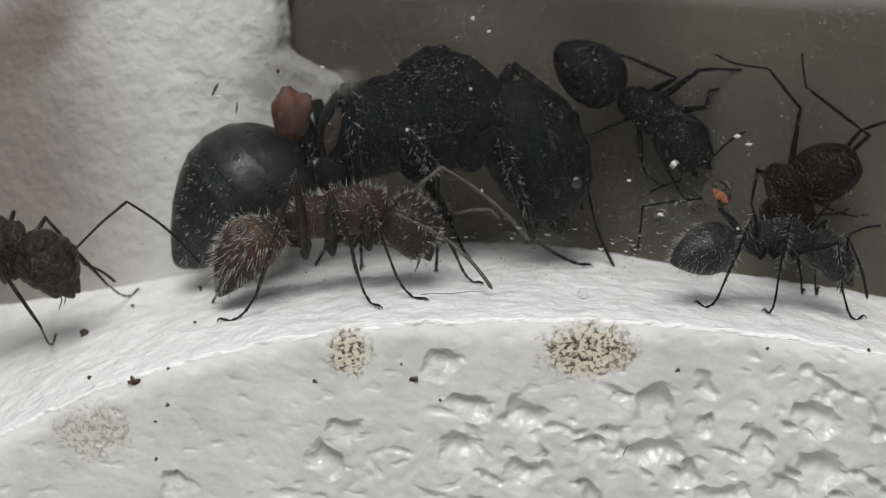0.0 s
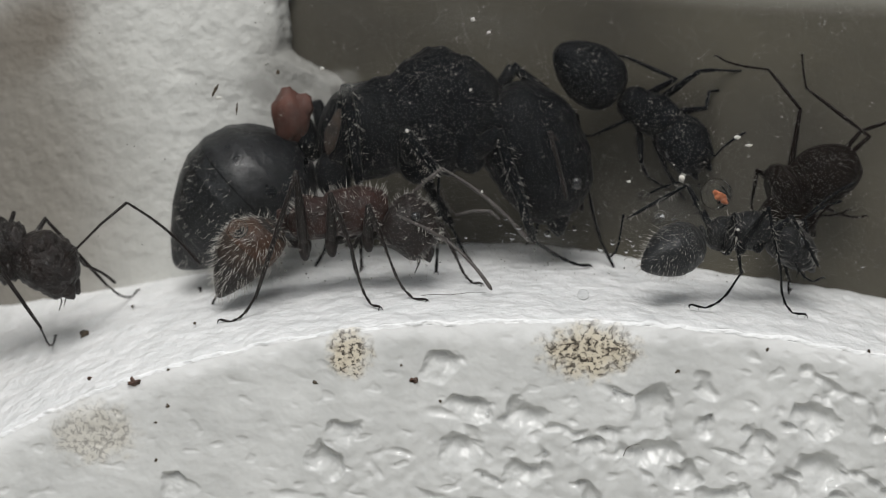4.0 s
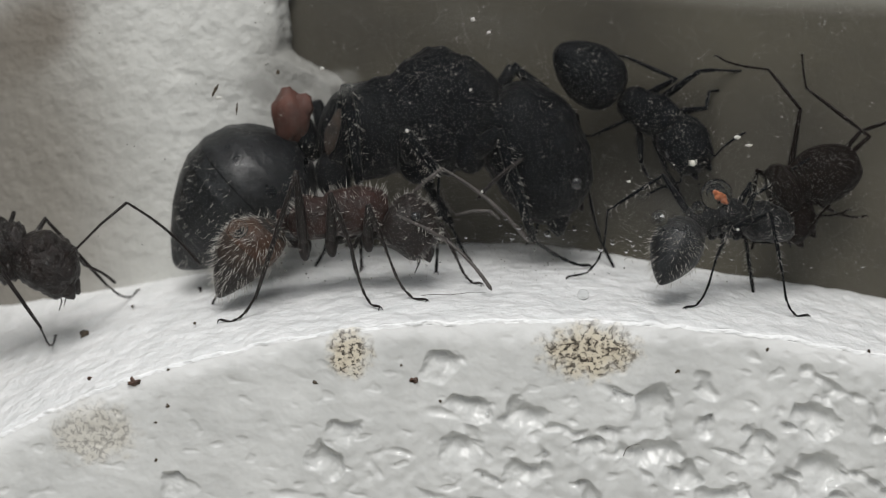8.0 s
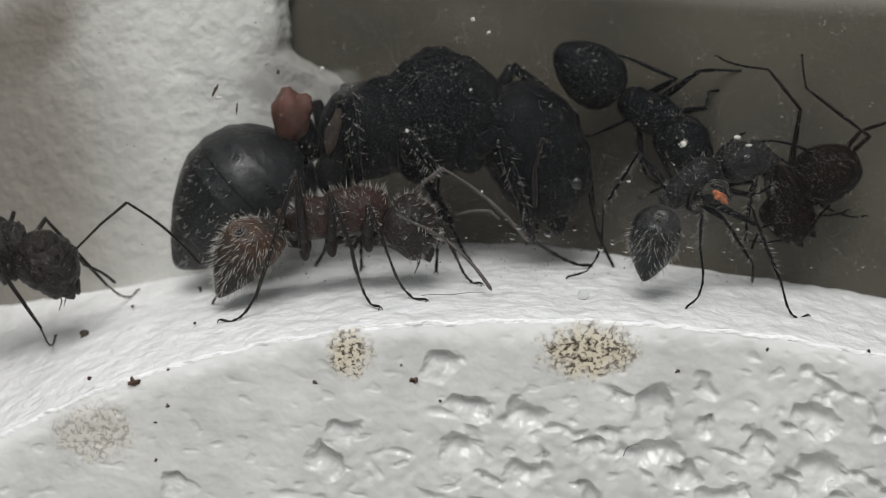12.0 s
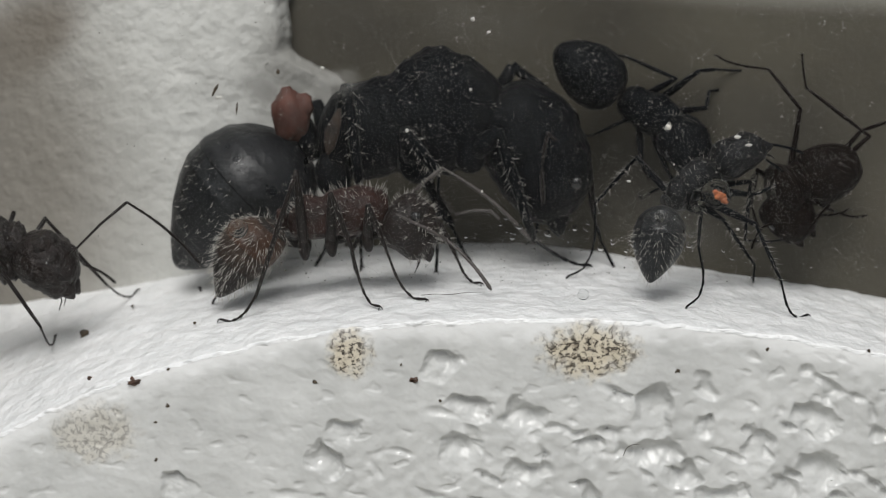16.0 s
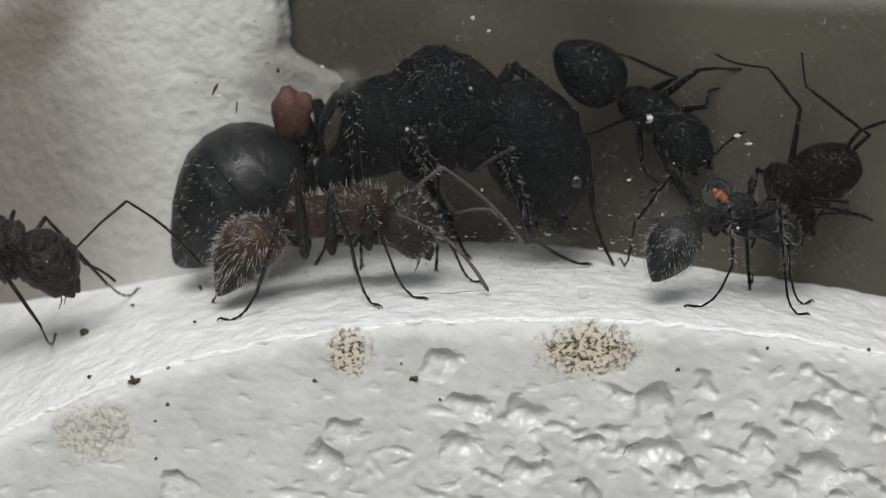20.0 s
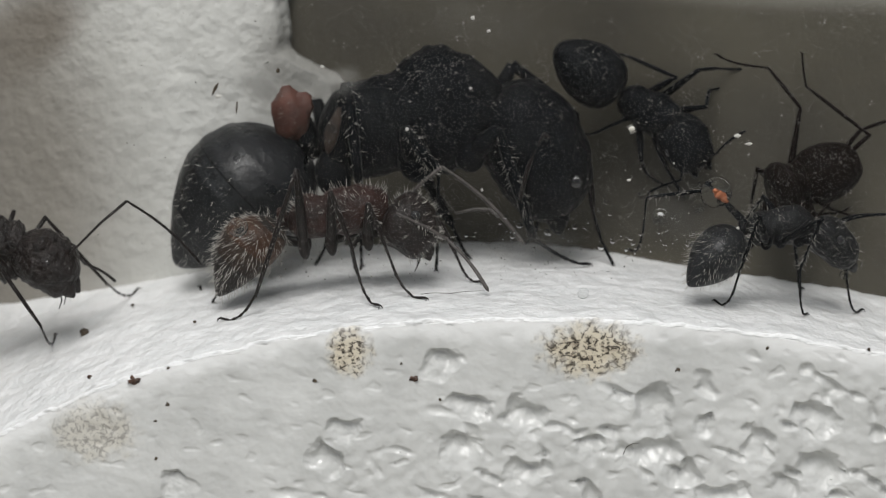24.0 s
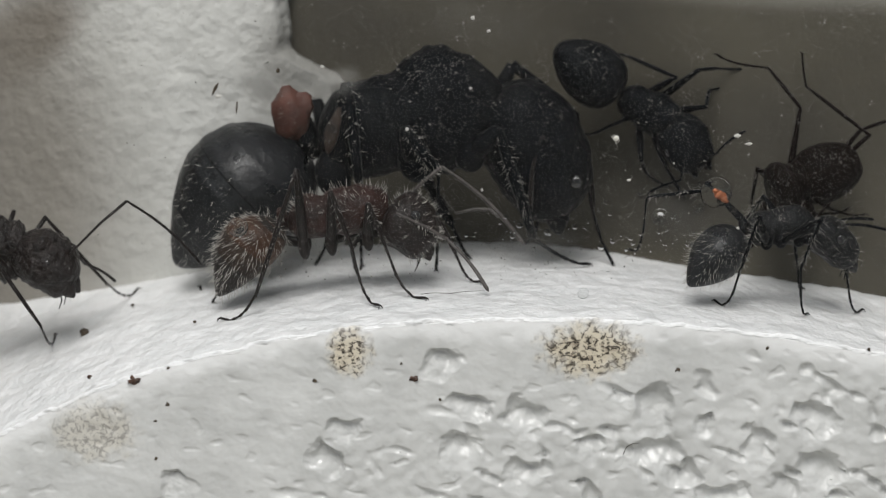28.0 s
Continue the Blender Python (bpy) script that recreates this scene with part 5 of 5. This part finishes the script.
    (16.0, ((8.29, 4.00, 0.79), (10.16, 5.60, 1.78), (7.53, 3.00, -2.45), (11.25, 5.90, 2.38)), {}, None),
    (17.0, ((8.29, 4.00, 0.79), (10.68, 5.60, 1.74), (7.51, 3.00, -2.47), (12.58, 5.90, 1.90)), {0: ((9.39, 2.00, 2.73), (9.58, 3.00, 0.07), (8.97, 2.55, -2.72)), 1: ((11.91, 3.20, 0.48), (12.50, 2.70, -1.84), (13.60, 3.63, -3.31)), 3: ((7.84, 6.40, 2.28), (6.08, 7.00, -0.08), (4.82, 6.83, -2.63))}, [(-1, (13.37, 5.90, 1.51), (14.11, 6.30, 0.55)), (1, (13.13, 6.00, 2.57), (14.28, 6.40, 2.07))]),
    (17.5, ((8.31, 4.00, 0.73), (10.64, 5.60, 1.52), (7.55, 3.00, -2.45), (12.46, 5.90, 1.77)), {0: ((9.53, 2.00, 2.38), (9.58, 3.00, 0.07), (8.97, 2.55, -2.72))}, None),
    (18.0, ((8.36, 4.00, 0.60), (10.70, 5.60, 1.00), (7.64, 3.00, -2.41), (12.29, 5.80, 1.48)), {0: ((9.75, 2.00, 1.76), (9.66, 3.00, 0.07), (8.97, 2.55, -2.72)), 2: ((11.88, 5.60, -0.06), (12.23, 5.70, -2.40), (12.72, 6.58, -3.15))}, [(-1, (13.16, 5.80, 0.88), (14.35, 5.90, -2.00)), (1, (13.16, 6.00, 1.71), (14.30, 6.40, 1.63))]),
    (18.8, ((8.48, 4.00, 0.47), (11.04, 5.50, 0.46), (7.64, 3.00, -2.41), (12.65, 5.80, 0.70)), {0: ((10.14, 2.00, 1.69), (9.66, 3.00, 0.07), (8.97, 2.55, -2.72)), 1: ((11.82, 3.20, 0.81), (12.50, 2.70, -1.84), (13.60, 3.63, -3.31)), 3: ((7.77, 6.40, 1.56), (6.08, 7.00, -0.08), (4.82, 6.83, -2.63))}, None),
    (19.4, ((8.84, 4.00, 0.35), (11.36, 5.30, 0.37), (7.73, 2.50, -1.90), (13.09, 5.70, -0.06)), {3: ((8.18, 6.40, 1.56), (6.56, 7.00, -1.71), (5.77, 8.00, -2.50))}, [(-1, (13.58, 5.70, 0.68), (14.90, 5.90, 0.64)), (1, (13.60, 5.90, 0.86), (15.18, 6.30, 0.55))]),
    (20.0, ((9.18, 4.00, 0.22), (11.92, 5.00, 0.28), (7.78, 2.50, -1.66), (13.51, 5.40, -1.14)), {0: ((10.49, 1.60, 1.22), (10.22, 2.40, -0.53), (8.97, 2.55, -2.72)), 1: ((11.83, 3.00, 0.98), (12.50, 2.70, -1.84), (13.60, 3.63, -3.31)), 2: ((12.92, 4.60, 0.15), (13.00, 4.60, -1.04), (14.06, 5.66, -3.32)), 3: ((8.76, 6.40, 1.59), (7.17, 7.40, -1.24), (7.01, 9.00, -2.47))},
     [(-1, (14.10, 5.00, 0.87), (16.21, 5.00, -0.09)), (1, (14.02, 5.80, 0.77), (15.37, 6.10, 0.38))]),
    (20.5, ((9.75, 3.80, 0.05), (12.29, 4.60, 0.15), (7.97, 2.40, -1.34), (13.62, 5.00, -1.26)), {3: ((9.04, 6.40, 1.52), (7.56, 7.40, -1.01), (7.17, 9.00, -2.40))}, None),
    (21.0, ((10.24, 3.70, -0.06), (12.70, 4.20, 0.04), (8.38, 2.40, -1.04), (13.89, 4.50, -1.36)), {0: ((10.81, 1.70, 0.92), (10.37, 2.20, -0.59), (9.09, 2.87, -2.74)), 2: ((13.48, 3.60, 0.15), (13.77, 3.80, -1.07), (15.36, 5.79, -3.53))}, None),
    (21.5, ((10.69, 3.60, -0.15), (13.17, 4.00, 0.00), (8.98, 2.50, -1.36), (14.20, 4.30, -1.45)), {0: ((11.02, 1.70, 0.88), (10.51, 2.00, -0.65), (9.24, 3.12, -2.76)), 1: ((12.83, 2.60, 0.58), (12.66, 2.40, -1.17), (13.60, 3.63, -3.31)), 2: ((13.97, 3.00, 0.14), (14.27, 3.30, -1.06), (16.01, 5.60, -3.66)), 3: ((9.80, 5.60, 1.13), (8.13, 6.60, -0.28), (7.40, 8.00, -1.49)), 4: ((12.89, 5.20, 0.02), (13.51, 6.00, -2.25), (14.01, 7.54, -3.30))},
     [(-1, (14.60, 4.00, -0.15), (16.46, 5.00, 0.13)), (1, (14.78, 5.00, -0.26), (16.31, 5.90, -0.02))]),
    (23.5, ((11.03, 3.60, -0.17), (13.58, 3.90, -0.02), (9.33, 2.60, -1.64), (15.04, 4.10, -1.18)), {0: ((11.57, 1.70, 0.78), (10.75, 2.60, -1.98), (10.15, 4.00, -2.89)), 1: ((12.95, 2.60, 0.27), (12.72, 2.40, -1.17), (13.60, 3.63, -3.31)), 3: ((9.82, 5.60, 1.33), (7.91, 6.60, 0.01), (7.26, 8.00, -1.85))}, None),
    (25.0, ((11.05, 3.60, -0.17), (13.60, 3.90, -0.02), (9.33, 2.60, -1.64), (15.06, 4.10, -1.18)), {}, [(-1, (14.60, 4.00, -0.15), (16.46, 5.00, 0.09)), (1, (14.78, 5.00, -0.26), (16.32, 5.90, -0.15))]),
    (28.0, ((11.05, 3.60, -0.17), (13.60, 3.90, -0.02), (9.33, 2.60, -1.64), (15.06, 4.10, -1.18)), {}, [(-1, (14.65, 4.00, -0.21), (16.53, 5.00, -0.43)), (1, (14.78, 5.00, -0.26), (16.32, 5.90, -0.24))]),
]

# elbow and tip of the queen's swinging antenna
QUEEN_FEELER = [(0.0, (4.07, 7.40, 2.93), (4.39, 7.60, 0.24)), (0.6, (3.38, 7.40, 2.87), (3.18, 7.40, 0.55)), (1.0, (2.61, 7.30, 3.04), (1.43, 7.20, 1.87)), (1.5, (3.59, 7.40, 2.98), (3.50, 7.40, 0.77)), (2.0, (4.02, 7.40, 2.93), (3.61, 7.40, 0.88)), (3.0, (4.07, 7.40, 2.93), (4.37, 7.60, 0.24)),
                (5.5, (3.98, 7.40, 2.93), (3.72, 7.40, 0.44)), (6.0, (2.84, 7.30, 2.29), (1.87, 7.20, 0.81)), (6.5, (2.61, 7.30, 2.99), (1.54, 7.20, 1.69)), (7.0, (3.85, 7.40, 2.87), (3.40, 7.40, 0.66)), (7.5, (4.02, 7.40, 2.93), (4.28, 7.60, 0.24)), (8.0, (2.90, 7.30, 2.23), (1.82, 7.20, 0.77)),
                (8.6, (4.07, 7.40, 2.93), (4.55, 7.80, 0.24)), (9.4, (2.83, 7.30, 2.67), (2.08, 7.20, 1.03)), (10.0, (3.86, 7.40, 2.54), (3.51, 7.40, 0.06)), (12.5, (3.81, 7.40, 2.65), (3.57, 7.40, 0.21)), (14.5, (3.70, 7.40, 2.76), (3.07, 7.40, 0.33)), (16.0, (4.03, 7.40, 2.87), (3.88, 7.40, 0.21)),
                (17.0, (4.03, 7.40, 2.87), (4.17, 7.50, 0.26)), (20.0, (2.61, 7.30, 3.04), (1.86, 7.20, 1.69)), (20.6, (2.72, 7.30, 2.99), (1.65, 7.20, 1.69)), (21.0, (3.94, 7.40, 2.87), (3.51, 7.40, 0.55)), (21.5, (3.92, 7.40, 2.87), (3.72, 7.40, 0.44)), (23.5, (4.03, 7.40, 2.87), (3.94, 7.40, 0.28)),
                (25.0, (2.62, 7.30, 2.95), (1.00, 7.20, 1.47)), (26.0, (3.85, 7.40, 2.76), (3.07, 7.40, 0.44)), (27.0, (3.85, 7.40, 2.76), (3.14, 7.40, 0.28)), (28.0, (3.70, 7.40, 2.76), (3.40, 7.40, 0.10))]


def motions():
    key_ant(walker, walker_rows())
    rows = []
    for t, elbow, tip in QUEEN_FEELER:
        out = (5.98, 10.00, -0.81) if t > 8.3 else (5.54, 10.20, -0.76)
        rows.append((t, with_changes(QUEEN, feelers=[(-1, elbow, tip), (1, (5.74, 10.40, 1.72), out)])))
    key_ant(queen, rows, [ob for f in queen["feelers"] for ob in f[3:]])
    rows = [(t, with_changes(WORKER, feelers=[(-1, (0.13, 4.30, -0.62), a), (1, (-0.04, 6.20, 1.75), b)]))
            for t, a, b in ((0, (1.83, 3.60, -2.36), (3.31, 6.00, -1.05)), (12.5, (1.81, 3.60, -2.38), (3.31, 6.00, -1.10)), (17, (1.79, 3.60, -2.38), (3.36, 6.00, -1.01)), (20, (1.68, 3.60, -2.45), (3.14, 6.00, -1.27)), (28, (1.68, 3.60, -2.45), (3.14, 6.00, -1.27)))]
    key_ant(worker, rows, [ob for f in worker["feelers"] for ob in f[4:]])
    path = [(0.0, (8.10, -0.06, 3.08)), (1.2, (8.25, -0.06, 2.94)), (3.5, (8.35, -0.06, 2.62)), (5.5, (8.57, -0.06, 2.72)), (7.0, (8.74, -0.06, 2.94)), (8.0, (8.76, -0.06, 3.14)), (9.6, (8.69, -0.06, 3.49)), (10.8, (8.58, -0.06, 3.65)), (12.0, (8.42, -0.06, 3.83)),
            (14.5, (8.12, -0.06, 4.17)), (17.0, (7.71, -0.06, 4.55)), (18.8, (7.44, -0.06, 4.65)), (20.0, (7.22, -0.06, 4.69)), (21.5, (7.02, -0.06, 4.55)), (25.0, (6.42, -0.06, 4.23)), (28.0, (6.05, -0.06, 3.97))]
    rows = []
    for i, (t, p) in enumerate(path):
        a, b = Vector(path[max(i - 1, 0)][1]), Vector(path[min(i + 1, len(path) - 1)][1])
        rows.append((t, aim(p, Vector(p) + (b - a) * 1.0, (0, 1, 0)) @ pose(0, 0, 0, 90)))
    walk(mite, rows)


motions()
